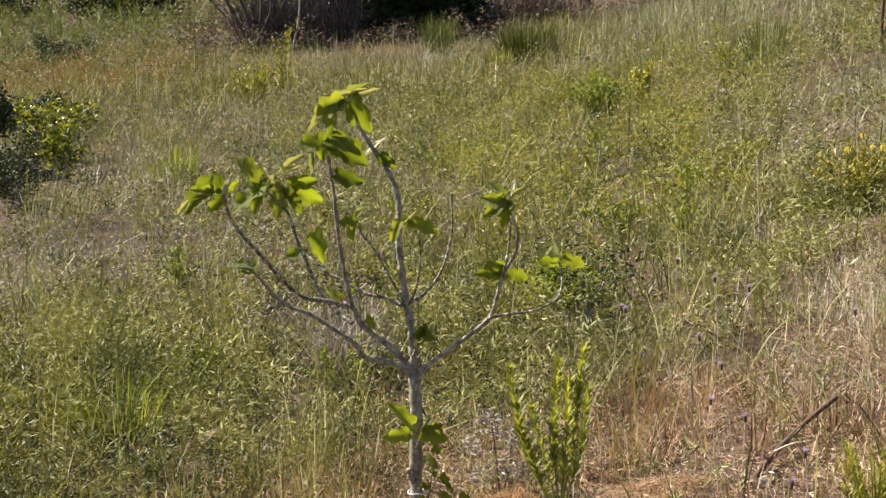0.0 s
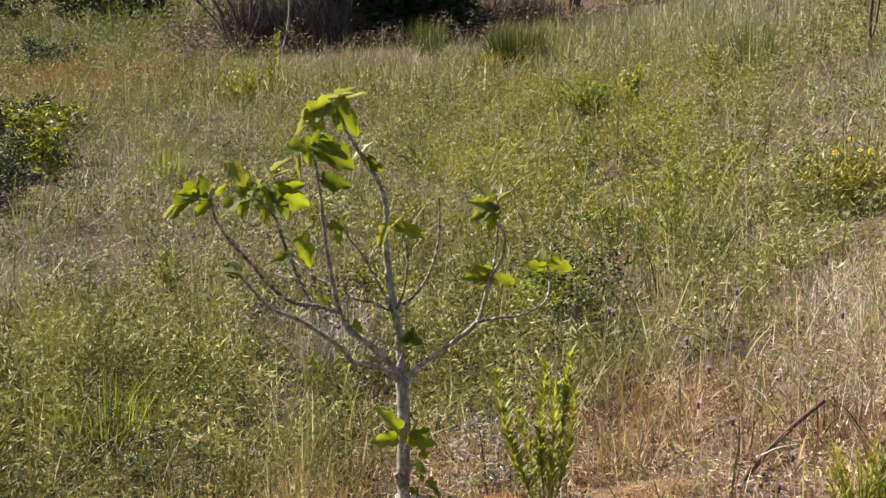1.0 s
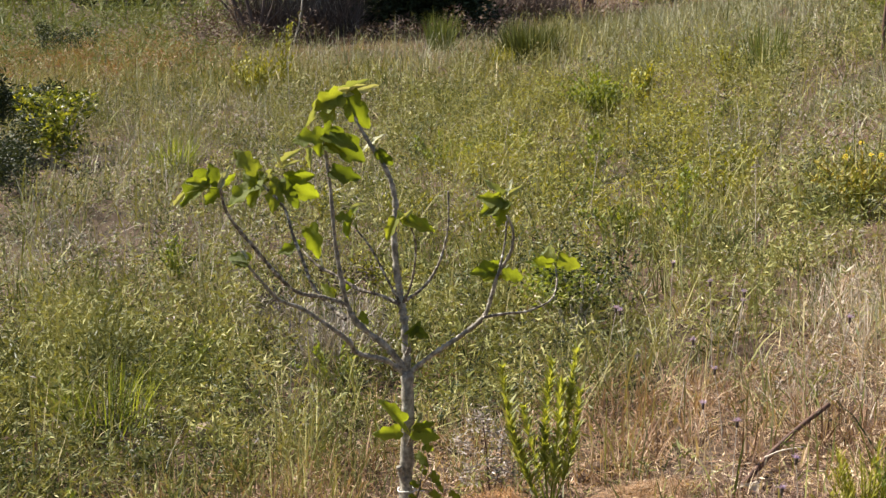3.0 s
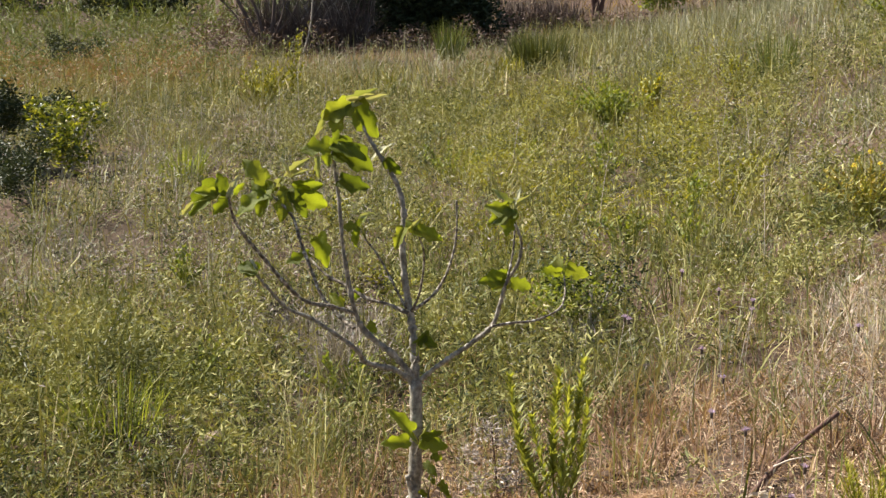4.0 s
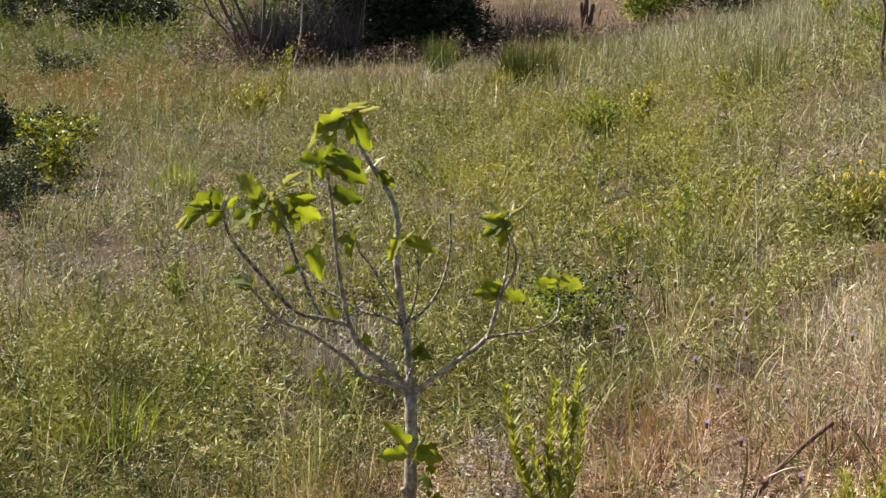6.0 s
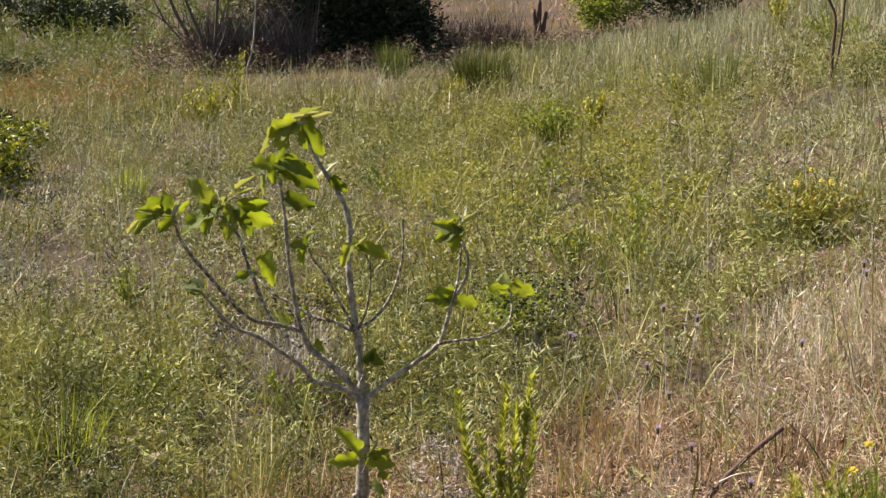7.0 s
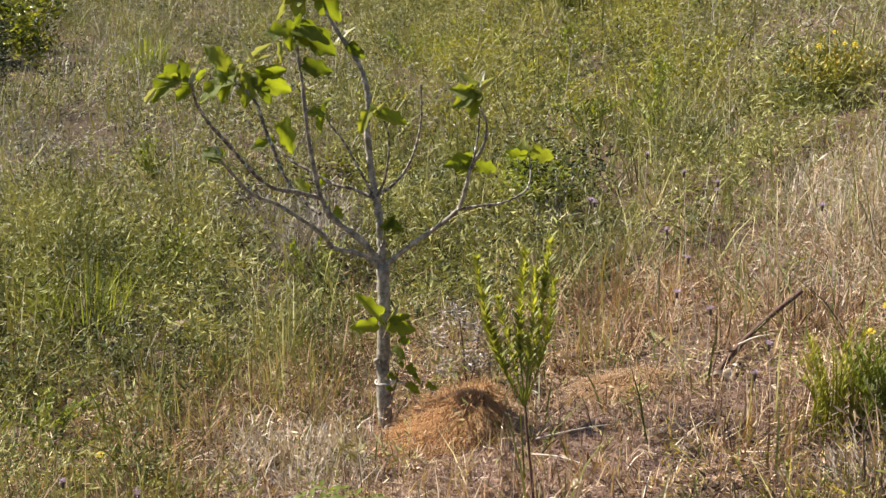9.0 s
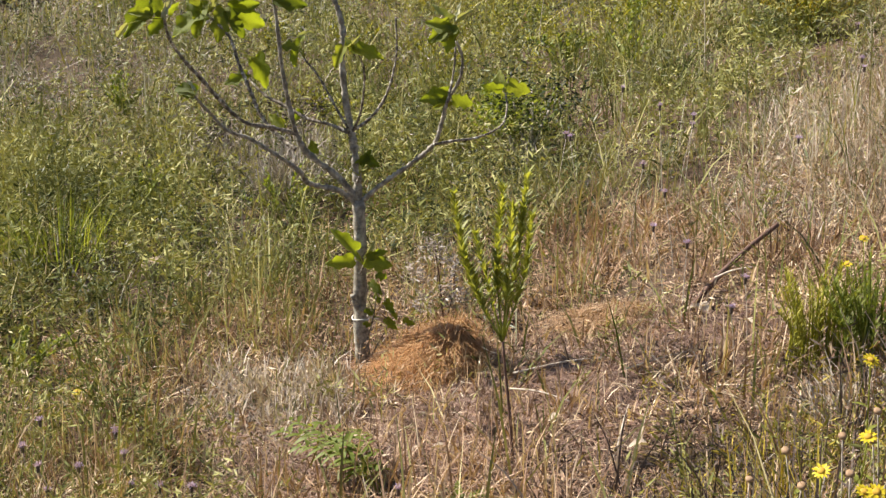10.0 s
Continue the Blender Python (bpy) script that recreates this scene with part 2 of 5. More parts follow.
def ground(x, y):
    rise = np.logaddexp(0, 3 * (x - 0.4)) / 3
    rise = 0.27 * 30 * np.tanh(rise / 30) * (1 - 0.75 * step(21, 36, y))
    left = 0.05 * np.minimum(x, 0) * step(0, 6, y) * (1 - step(20, 60, -x))
    near = 0.2 * (1 - step(0.8, 3.8, y))
    far = 0.0011 * np.clip(y - 34, 0, 90) ** 2 + 0.2 * np.maximum(y - 124, 0) * (1 - step(300, 800, y) * 0.5)
    bumps = 0.035 * np.sin(1.7 * x + 0.6 * y) * np.sin(1.1 * y - 0.5 * x) + 0.02 * np.sin(4.1 * x) * np.sin(3.3 * y + 1)
    return rise + left + near + far + bumps * step(0, 2, np.hypot(x - 0.0, y))


def wave(x, y, size, seed):
    """Soft patches, 0 to 1, about that many metres across."""
    r = np.random.default_rng(seed)
    v = 0
    for k in range(7):
        a, ph, s = r.uniform(0, 6.28), r.uniform(0, 6.28), size * r.uniform(0.5, 1.6)
        v = v + np.sin((x * np.cos(a) + y * np.sin(a)) * 6.28 / s + ph)
    return np.clip(0.5 + v / 7, 0, 1)


def arrays(name, verts, tris, mat, smooth=True):
    me = bpy.data.meshes.new(name)
    verts, tris = np.asarray(verts, np.float32), np.asarray(tris, np.int32)
    me.vertices.add(len(verts))
    me.vertices.foreach_set("co", verts.ravel())
    me.loops.add(tris.size)
    me.loops.foreach_set("vertex_index", tris.ravel())
    me.polygons.add(len(tris))
    me.polygons.foreach_set("loop_start", np.arange(len(tris), dtype=np.int32) * 3)
    me.polygons.foreach_set("loop_total", np.full(len(tris), 3, np.int32))
    me.polygons.foreach_set("use_smooth", np.full(len(tris), smooth))
    me.update(calc_edges=True)
    me.materials.append(mat)
    return me


def blades(x, y, z, h, w, lean=0.5, curl=0.5, heading=None, rise=1.0):
    """Grass blades, three triangles each: arrays of feet, lengths and widths. Returns vertices and triangles."""
    n = len(x)
    a = rng.uniform(0, 6.283, n) if heading is None else heading
    l = np.abs(rng.normal(0, lean, n))
    k1 = 1 / np.maximum(1, np.hypot(l * (1 + curl), 1 - 0.35 * np.minimum(l, 1.5)))
    h = h * (1 + 1.6 * k1) / 2.6 if rise < 0.5 else h * k1 * 1.12
    f = rng.uniform(0, 6.283, n)
    dx, dy = np.cos(a), np.sin(a)
    sx, sy = np.cos(f), np.sin(f)
    out = []
    for t, k in ((0, 1.0), (0.55, 0.8), (1.0, 0.0)):
        off = h * (l * t + curl * l * t * t)
        up = h * t * (1 - 0.35 * np.minimum(l, 1.5) * t)
        cx, cy, cz = x + dx * off, y + dy * off, z + up * rise
        if k:
            out += [np.c_[cx - sx * w * k / 2, cy - sy * w * k / 2, cz], np.c_[cx + sx * w * k / 2, cy + sy * w * k / 2, cz]]
        else:
            out.append(np.c_[cx, cy, cz])
    V = np.stack(out, 1).reshape(-1, 3)
    T = np.array([[0, 1, 3], [0, 3, 2], [2, 3, 4]])
    return V, (np.arange(n)[:, None, None] * 5 + T).reshape(-1, 3)


def leaflets(c, size, up=0.4, long=2.7, simple=False, wide=0.3):
    """Small pointed leaves at the points c, two triangles each, or one where they stay far off."""
    n = len(c)
    d = rng.normal(0, 1, (n, 3))
    d[:, 2] = np.abs(d[:, 2]) * 0.5 + up * rng.uniform(-0.6, 1, n)
    d /= np.linalg.norm(d, axis=1)[:, None]
    s = np.cross(d, rng.normal(0, 1, (n, 3)))
    s /= np.linalg.norm(s, axis=1)[:, None]
    nn = np.cross(d, s)
    L = (size * long)[:, None]
    W = (size * wide)[:, None]
    if simple:
        k = rng.uniform(0.3, 0.75, n)[:, None]
        V = np.stack([c, c + d * L * k + s * W * 1.7, c + d * L * 0.95 - s * W * 0.4], 1).reshape(-1, 3)
        return V, np.arange(3 * n).reshape(-1, 3)
    V = np.stack([c, c + d * L * 0.45 + s * W + nn * W * 0.3, c + d * L, c + d * L * 0.45 - s * W + nn * W * 0.3], 1).reshape(-1, 3)
    T = np.array([[0, 1, 2], [0, 2, 3]])
    return V, (np.arange(n)[:, None, None] * 4 + T).reshape(-1, 3)


def herbs(x, y, h, leaves, size, spread=0.12, simple=False):
    """Leafy herbs: leaves up a leaning stalk. Returns the leaves and the stalks."""
    n = len(x)
    z = ground(x, y)
    a, l = rng.uniform(0, 6.283, n), np.abs(rng.normal(0, 0.35, n))
    t = rng.uniform(0.1, 1, (n, leaves)) ** 0.55
    off = (h * l)[:, None] * t
    c = np.stack([x[:, None] + np.cos(a)[:, None] * off, y[:, None] + np.sin(a)[:, None] * off, z[:, None] + h[:, None] * t * (1 - 0.25 * l[:, None])], 2)
    c = c + rng.normal(0, 1, c.shape) * (spread * h)[:, None, None] * (1.1 - 0.6 * t)[:, :, None]
    c[:, :, 2] = np.maximum(c[:, :, 2], z[:, None] + 0.01)
    s = np.repeat(size, leaves) * rng.uniform(0.5, 1.3, n * leaves)
    return leaflets(c.reshape(-1, 3), s, 0.95, 2.3, simple, 0.2)


def join(*sets):
    V, T, k = [], [], 0
    for v, t in sets:
        V.append(v)
        T.append(t + k)
        k += len(v)
    return np.concatenate(V), np.concatenate(T)


def stuff(name, label, category, mat, *sets):
    v, t = join(*sets)
    return tagged(new(name, arrays(name, v, t, mat)), label, category, kind="stuff")


def curve_points(pts, per=5):
    """A smooth line through the points."""
    P = [Vector(p) for p in pts]
    P = [P[0] * 2 - P[1], *P, P[-1] * 2 - P[-2]]
    out = []
    for i in range(1, len(P) - 2):
        a, b, c, d = P[i - 1:i + 3]
        for k in range(per):
            t = k / per
            out.append(0.5 * ((2 * b) + (c - a) * t + (2 * a - 5 * b + 4 * c - d) * t * t + (3 * b - a - 3 * c + d) * t ** 3))
    return out + [P[-2]]


def tube(pts, r0, r1, sides=8, per=4, knots=0.0):
    """A tapered, slightly uneven limb as arrays of vertices and triangles."""
    line = curve_points(pts, per)
    n = len(line)
    V, T = [], []
    ref = Vector((0.3, 1, 0.2)).normalized()
    for i, p in enumerate(line):
        d = (line[min(i + 1, n - 1)] - line[max(i - 1, 0)]).normalized()
        u = d.cross(ref)
        u = u.normalized() if u.length > 1e-3 else d.orthogonal().normalized()
        v = d.cross(u)
        r = (r0 + (r1 - r0) * i / (n - 1)) * (1 + knots * random.uniform(-1, 1))
        for k in range(sides):
            a = 6.2832 * k / sides
            V.append(p + (u * math.cos(a) + v * math.sin(a)) * r * (1 + 0.5 * knots * random.uniform(-1, 1)))
    for i in range(n - 1):
        for k in range(sides):
            a, b = i * sides + k, i * sides + (k + 1) % sides
            T += [(a, b, b + sides), (a, b + sides, a + sides)]
    V += [line[0], line[-1]]
    for k in range(sides):
        T += [(len(V) - 2, (k + 1) % sides, k), (len(V) - 1, (n - 1) * sides + k, (n - 1) * sides + (k + 1) % sides)]
    return np.array([tuple(p) for p in V]), np.array(T)


def part(name, data, mat, parent, label=""):
    """One mesh under a thing, given in the thing's own metres."""
    v, t = data
    ob = new(name, arrays(name, v, t, mat))
    ob.parent = parent
    return tagged(ob, label)


def thing(name, x, y, label, category, group="", dz=0.0):
    ob = new(name)
    ob.empty_display_size = 0.1
    ob.location = (x, y, float(ground(np.float64(x), np.float64(y))) + dz)
    return tagged(ob, label, category, group)


def lumps(n, centres, radii, hollow=0.5):
    """Points in uneven clumps about the centres, thicker towards their outside."""
    k = rng.integers(0, len(centres), n)
    d = rng.normal(0, 1, (n, 3))
    d /= np.linalg.norm(d, axis=1)[:, None]
    r = rng.uniform(hollow, 1, n) ** 0.7 * rng.uniform(0.75, 1.15, n)
    return np.asarray(centres)[k] + d * r[:, None] * np.asarray(radii)[k][:, None]


# ---- ground ----


def axis(inner, step_in, outer):
    a, s = [0.0], step_in
    while a[-1] < outer:
        a.append(a[-1] + s)
        if a[-1] > inner:
            s *= 1.16
    return np.array(a)


xs = axis(5, 0.12, 2500)
xs = np.r_[-xs[:0:-1], xs]
ya, yb = axis(26, 0.14, 2500), axis(4, 0.3, 1500)
ys = np.r_[-yb[:0:-1], ya]
gx, gy = np.meshgrid(xs, ys)
gz = ground(gx, gy)
rough = 0.012 * (np.random.default_rng(3).random(gx.shape) - 0.5) * (np.abs(gx) < 6) * (gy > 0.5) * (gy < 27)
V = np.c_[gx.ravel(), gy.ravel(), (gz + rough).ravel()]
i, j = np.meshgrid(np.arange(len(ys) - 1), np.arange(len(xs) - 1), indexing="ij")
a = (i * len(xs) + j).ravel()
T = np.concatenate([np.c_[a, a + 1, a + len(xs) + 1], np.c_[a, a + len(xs) + 1, a + len(xs)]])
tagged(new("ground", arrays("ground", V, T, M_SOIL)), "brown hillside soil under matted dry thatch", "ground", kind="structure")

# ---- grass and herbs of the hillside ----


def scatter(n, y0, y1, power=1.0, wide=0.325, extra=0.35):
    """Feet spread over a fan of the slope between y0 and y1."""
    y = (y0 ** (1 + power) + rng.random(n) * (y1 ** (1 + power) - y0 ** (1 + power))) ** (1 / (1 + power))
    x = rng.uniform(-1, 1, n) * (wide * y + extra)
    return x, y


def dryness(x, y):
    """1 on the dry lower slope about the fig tree, 0 in the green field above it."""
    edge = np.interp(x, (-1.5, -1.05, -0.7, 0.0, 0.4, 0.8, 1.2, 1.7, 2.2, 5.0), (4.1, 4.65, 5.2, 5.75, 5.9, 6.05, 6.4, 7.05, 7.65, 9.4))
    ragged = 1 - 0.35 * step(0.5, 1.1, x)
    return np.clip(step(-1.1 * ragged, ragged, edge - y + ragged * (1.8 * (wave(x, y, 1.3, 5) - 0.5) + 0.8 * (wave(x, y, 0.35, 6) - 0.5))), 0, 1)


def far_dry(x, y):
    """1 in the bleached strips higher up."""
    strip = step(22.5, 25, y) * (1 - step(30, 32, y)) * (1 - step(1.4, 2.4, np.abs(x + 1.3)))
    ridge = step(0.3, 2.2, x - 0.08 * (y - 14)) * step(13, 17, y) * (1 - step(30, 34, y))
    corner = step(1.7, 2.6, x - 0.1 * (y - 8)) * step(8.0, 9.5, y) * (1 - step(13, 14, y)) * 0.9
    side = step(0.3, 1.8, -x - 0.10 * (y - 8)) * step(7.0, 9.5, y) * (1 - step(15.5, 18.5, y)) * 0.85
    v = np.maximum(np.maximum(strip, ridge), np.maximum(corner, side))
    return np.clip(v + 0.5 * (wave(x, y, 2.0, 61) - 0.5) * (v > 0.02), 0, 1)


def open_spot(x, y):
    """1 where the tree, the mounds and the trodden earth leave the ground nearly bare."""
    s = np.exp(-(((x - 0.45) / 0.75) ** 2 + ((y - 4.55) / 0.45) ** 2)) + np.exp(-(((x + 0.1) / 0.5) ** 2 + ((y - 4.3) / 0.35) ** 2))
    return np.clip(s * 1.1, 0, 1)


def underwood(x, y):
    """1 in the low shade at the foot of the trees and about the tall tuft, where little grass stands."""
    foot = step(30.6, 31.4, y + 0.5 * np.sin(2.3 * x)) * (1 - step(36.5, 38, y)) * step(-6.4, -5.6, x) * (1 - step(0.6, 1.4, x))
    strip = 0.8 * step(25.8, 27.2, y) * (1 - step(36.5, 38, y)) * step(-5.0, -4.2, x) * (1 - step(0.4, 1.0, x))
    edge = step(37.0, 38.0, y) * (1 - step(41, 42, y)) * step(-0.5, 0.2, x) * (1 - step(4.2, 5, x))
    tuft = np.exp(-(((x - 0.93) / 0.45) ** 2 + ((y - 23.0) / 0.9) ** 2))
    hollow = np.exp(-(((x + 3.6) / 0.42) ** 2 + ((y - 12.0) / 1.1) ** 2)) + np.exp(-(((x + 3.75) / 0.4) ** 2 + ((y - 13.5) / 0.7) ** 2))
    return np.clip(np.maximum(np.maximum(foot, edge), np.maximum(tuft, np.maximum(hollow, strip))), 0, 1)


def keep(x, y, p):
    """Thins the plants out to the chance p, and further in small gaps and about the stone."""
    gaps = 0.04 + 0.96 * step(0.34, 0.44, 0.6 * wave(x, y, 0.42, 91) + 0.4 * wave(x, y, 1.1, 92))
    stone = np.exp(-(((x + 0.945) / 0.10) ** 2 + ((y - 5.52) / 0.24) ** 2))
    tangle = np.exp(-(((x + 0.62) / 0.3) ** 2 + ((y - 6.7) / 0.55) ** 2))
    far_gaps = 0.2 + 0.8 * step(0.34, 0.46, 0.6 * wave(x, y, 0.9, 93) + 0.4 * wave(x, y, 2.2, 94))
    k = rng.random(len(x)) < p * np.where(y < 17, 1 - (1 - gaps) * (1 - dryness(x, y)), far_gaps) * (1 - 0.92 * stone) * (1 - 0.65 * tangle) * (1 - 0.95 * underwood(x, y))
    return x[k], y[k]


def clumps(x, y):
    """Tussocks and gaps, 0 to 1."""
    return step(0.25, 0.75, 0.55 * wave(x, y, 0.34, 31) + 0.45 * wave(x, y, 0.9, 32))


def sward(n, y0, y1, chance, h, w, lean=0.5, curl=0.5, power=1.0, rise=1.0, wide=0.325, extra=0.35):
    x, y = scatter(int(n * 0.75), y0, y1, power, wide, extra)
    x, y = keep(x, y, chance(x, y) * (0.45 + 0.55 * clumps(x, y)))
    hh = rng.uniform(*h, len(x)) * (0.45 + 0.75 * clumps(x, y) + 0.3 * wave(x, y, 2.5, 21)) * (1 - 0.4 * open_spot(x, y))
    return blades(x, y, ground(x, y) - 0.008 + 0.02 * (rise < 0.5) * rng.random(len(x)), hh, 1.45 * rng.uniform(*w, len(x)), lean, curl, None, rise)


def herbage(n, y0, y1, chance, h, leaves, size, power=1.0, simple=False):
    x, y = scatter(n, y0, y1, power)
    c = step(0.3, 0.6, 0.5 * wave(x, y, 0.32, 41) + 0.5 * wave(x, y, 1.5, 42))
    x, y = keep(x, y, chance(x, y) * (0.12 + 0.88 * c))
    return herbs(x, y, rng.uniform(*h, len(x)) * (0.5 + 0.9 * wave(x, y, 0.8, 22)), max(5, int(leaves * 0.7)), 1.45 * rng.uniform(*size, len(x)), 0.12, simple)


def cushions(n, y0, y1, chance, radius, height, leaves, size, power=1.0, simple=True):
    """Weeds in rounded cushions with gaps between them, leafier towards their outside."""
    x, y = scatter(n, y0, y1, power)
    x, y = keep(x, y, chance(x, y))
    n, leaves = len(x), int(leaves * 0.75)
    r, h = rng.uniform(*radius, n), rng.uniform(*height, n)
    d = rng.normal(0, 1, (n, leaves, 3))
    d[:, :, 2] = np.abs(d[:, :, 2])
    d /= np.linalg.norm(d, axis=2)[:, :, None]
    q = rng.uniform(0.25, 1.1, (n, leaves)) ** 0.6 * (1 + 0.25 * np.sin(3 * np.arctan2(d[:, :, 1], d[:, :, 0]) + x[:, None] * 30))
    c = np.stack([x[:, None] + d[:, :, 0] * q * r[:, None], y[:, None] + d[:, :, 1] * q * r[:, None], ground(x, y)[:, None] + d[:, :, 2] * q * h[:, None]], 2)
    return leaflets(c.reshape(-1, 3), np.repeat(1.45 * rng.uniform(*size, n), leaves) * rng.uniform(0.6, 1.3, n * leaves), 0.95, 2.3, simple, 0.2)


def green(x, y):
    return 1 - dryness(x, y)


def bleached(x, y):
    """1 on the pale standing grass at the right of the dry slope."""
    return step(0.7, 1.5, x + 0.35 * (y - 5.5)) * step(4.6, 5.4, y)


stuff("dry_grass", "dead straw-coloured grass matted over the dry slope", "grass", M_STRAW,
      sward(120000, 2.2, 9.5, lambda x, y: 0.14 + 0.86 * dryness(x, y) * (1 - 0.85 * bleached(x, y)), (0.04, 0.17), (0.0018, 0.0048), 0.9, 0.7, 0.8),
      sward(110000, 2.2, 7.0, lambda x, y: 0.12 + 0.88 * np.maximum(dryness(x, y), open_spot(x, y)), (0.02, 0.08), (0.002, 0.0055), 2.0, 0.3, 0.6, 0.2),
      sward(20000, 4.8, 9.5, lambda x, y: dryness(x, y + 1.0) * step(0.25, 1.0, x), (0.10, 0.26), (0.0015, 0.003), 0.8, 0.8),
      sward(9000, 2.2, 4.6, lambda x, y: step(0.2, 0.5, -x), (0.06, 0.2), (0.0018, 0.0036), 0.9, 0.9),
      herbage(20000, 2.2, 9.0, lambda x, y: 0.08 + 0.92 * dryness(x, y), (0.03, 0.14), 8, (0.005, 0.010)))
def lush(x, y):
    """Patches a pace or two wide in which leafy weeds crowd out the grass."""
    near_left = step(0.6, 0.95, -x) * step(4.1, 4.9, y) * (1 - step(6.6, 7.6, y))
    return np.maximum(step(0.36, 0.62, 0.6 * wave(x, y, 1.5, 51) + 0.4 * wave(x, y, 3.6, 52)), near_left) * (1 - 0.8 * faded(x, y))


# withered patches of the meadow: place and radius
FADED = ((-2.47, 9.4, 0.5), (-0.73, 7.05, 0.28), (-0.99, 7.45, 0.3), (-2.64, 12.7, 0.55), (-3.07, 17.3, 0.8), (1.98, 10.9, 0.45), (2.26, 10.2, 0.4), (0.05, 9.3, 0.3))


def faded(x, y):
    return np.max([np.exp(-(((x - a) / r) ** 2 + ((y - b) / (1.6 * r)) ** 2)) for a, b, r in FADED], axis=0)


def golden(x, y):
    """Yellow-green weeds in the middle of the field."""
    u = x / y
    return step(-0.05, 0.03, u) * (1 - step(0.15, 0.2, u)) * step(8.0, 9.5, y) * (1 - step(17.5, 20, y)) * step(0.30, 0.6, 0.6 * wave(x, y, 1.0, 71) + 0.4 * wave(x, y, 2.6, 72))


def rusty(x, y):
    """Seeding reddish weeds on the far side of the field."""
    return step(0.14, 0.19, -x / y) * step(20, 24, y) * (1 - step(31, 34, y)) * step(0.2, 0.5, wave(x, y, 3.5, 73))


def withered_spots(x, y):
    """Grey withered weeds, a pace wide, on the left of the field."""
    drift = step(0.0, 0.08, -x / y) * step(6.5, 8.0, y) * (1 - step(18, 20, y)) * step(0.48, 0.66, 0.6 * wave(x, y, 0.9, 74) + 0.4 * wave(x, y, 2.2, 75))
    return np.maximum(drift, faded(x, y))


stuff("yellow_herbs", "yellow-green leafy weeds in the middle of the field", "weeds", M_YHERB,
      herbage(12000, 8, 20, golden, (0.12, 0.46), 22, (0.008, 0.017), 1.0, True),
      cushions(2600, 8, 20, golden, (0.08, 0.26), (0.16, 0.46), 110, (0.008, 0.017)))
stuff("rusty_herbs", "reddish seeding weeds across the upper field", "weeds", M_RUSTHERB,
      herbage(26000, 22, 36, rusty, (0.2, 0.5), 14, (0.014, 0.03), 1.0, True),
      herbage(2500, 8, 24, lambda x, y: 0.25 + 0 * x, (0.1, 0.3), 10, (0.008, 0.016), 1.0, True))
stuff("withered_herbs", "grey withered stems and seed heads in patches", "weeds", M_GREYSTEM,
      cushions(1100, 6.0, 20, withered_spots, (0.08, 0.25), (0.14, 0.36), 90, (0.006, 0.013)),
      herbage(7000, 6.0, 20, withered_spots, (0.12, 0.4), 22, (0.007, 0.016), 1.0, True),
      herbage(6500, 4.0, 16, lambda x, y: 0.5 * green(x, y), (0.1, 0.3), 14, (0.006, 0.012), 1.0, True),
      sward(14000, 6.0, 20, withered_spots, (0.12, 0.4), (0.003, 0.006), 0.8, 0.6))
stuff("pale_grass", "tall bleached grass on the upper slope", "grass", M_PALE,
      sward(52000, 8, 20, lambda x, y: (0.15 + 0.8 * far_dry(x, y)) * (1 - 0.5 * lush(x, y)) * (1 - 0.75 * golden(x, y)), (0.10, 0.32), (0.004, 0.008), 1.0, 0.6, 0.8),
      sward(80000, 17, 34, lambda x, y: 0.15 + 0.85 * far_dry(x, y), (0.2, 0.5), (0.004, 0.009), 0.6, 0.6, 0.6),
      sward(85000, 3, 13, lambda x, y: green(x, y) * (1 - 0.8 * lush(x, y)) * 0.7 * (1 - 0.7 * golden(x, y)) + 0.4 * dryness(x, y) * bleached(x, y), (0.07, 0.28), (0.0017, 0.004), 1.1, 0.7),
      herbage(9000, 5, 18, lambda x, y: 0.7 * green(x, y) * (1 - 0.6 * lush(x, y)) + 0.4 * bleached(x, y), (0.10, 0.38), 9, (0.007, 0.015)),
      herbage(8000, 16, 34, lambda x, y: 0.15 + 0.85 * far_dry(x, y), (0.2, 0.5), 10, (0.008, 0.017)))


def verge(x, y):
    """1 on the two weedy corners nearest the camera."""
    right = step(0.5, 0.75, x) * (1 - step(3.3, 3.8, y))
    left = step(0.25, 0.6, -x) * (1 - step(3.9, 4.3, y))
    return np.maximum(right, left)


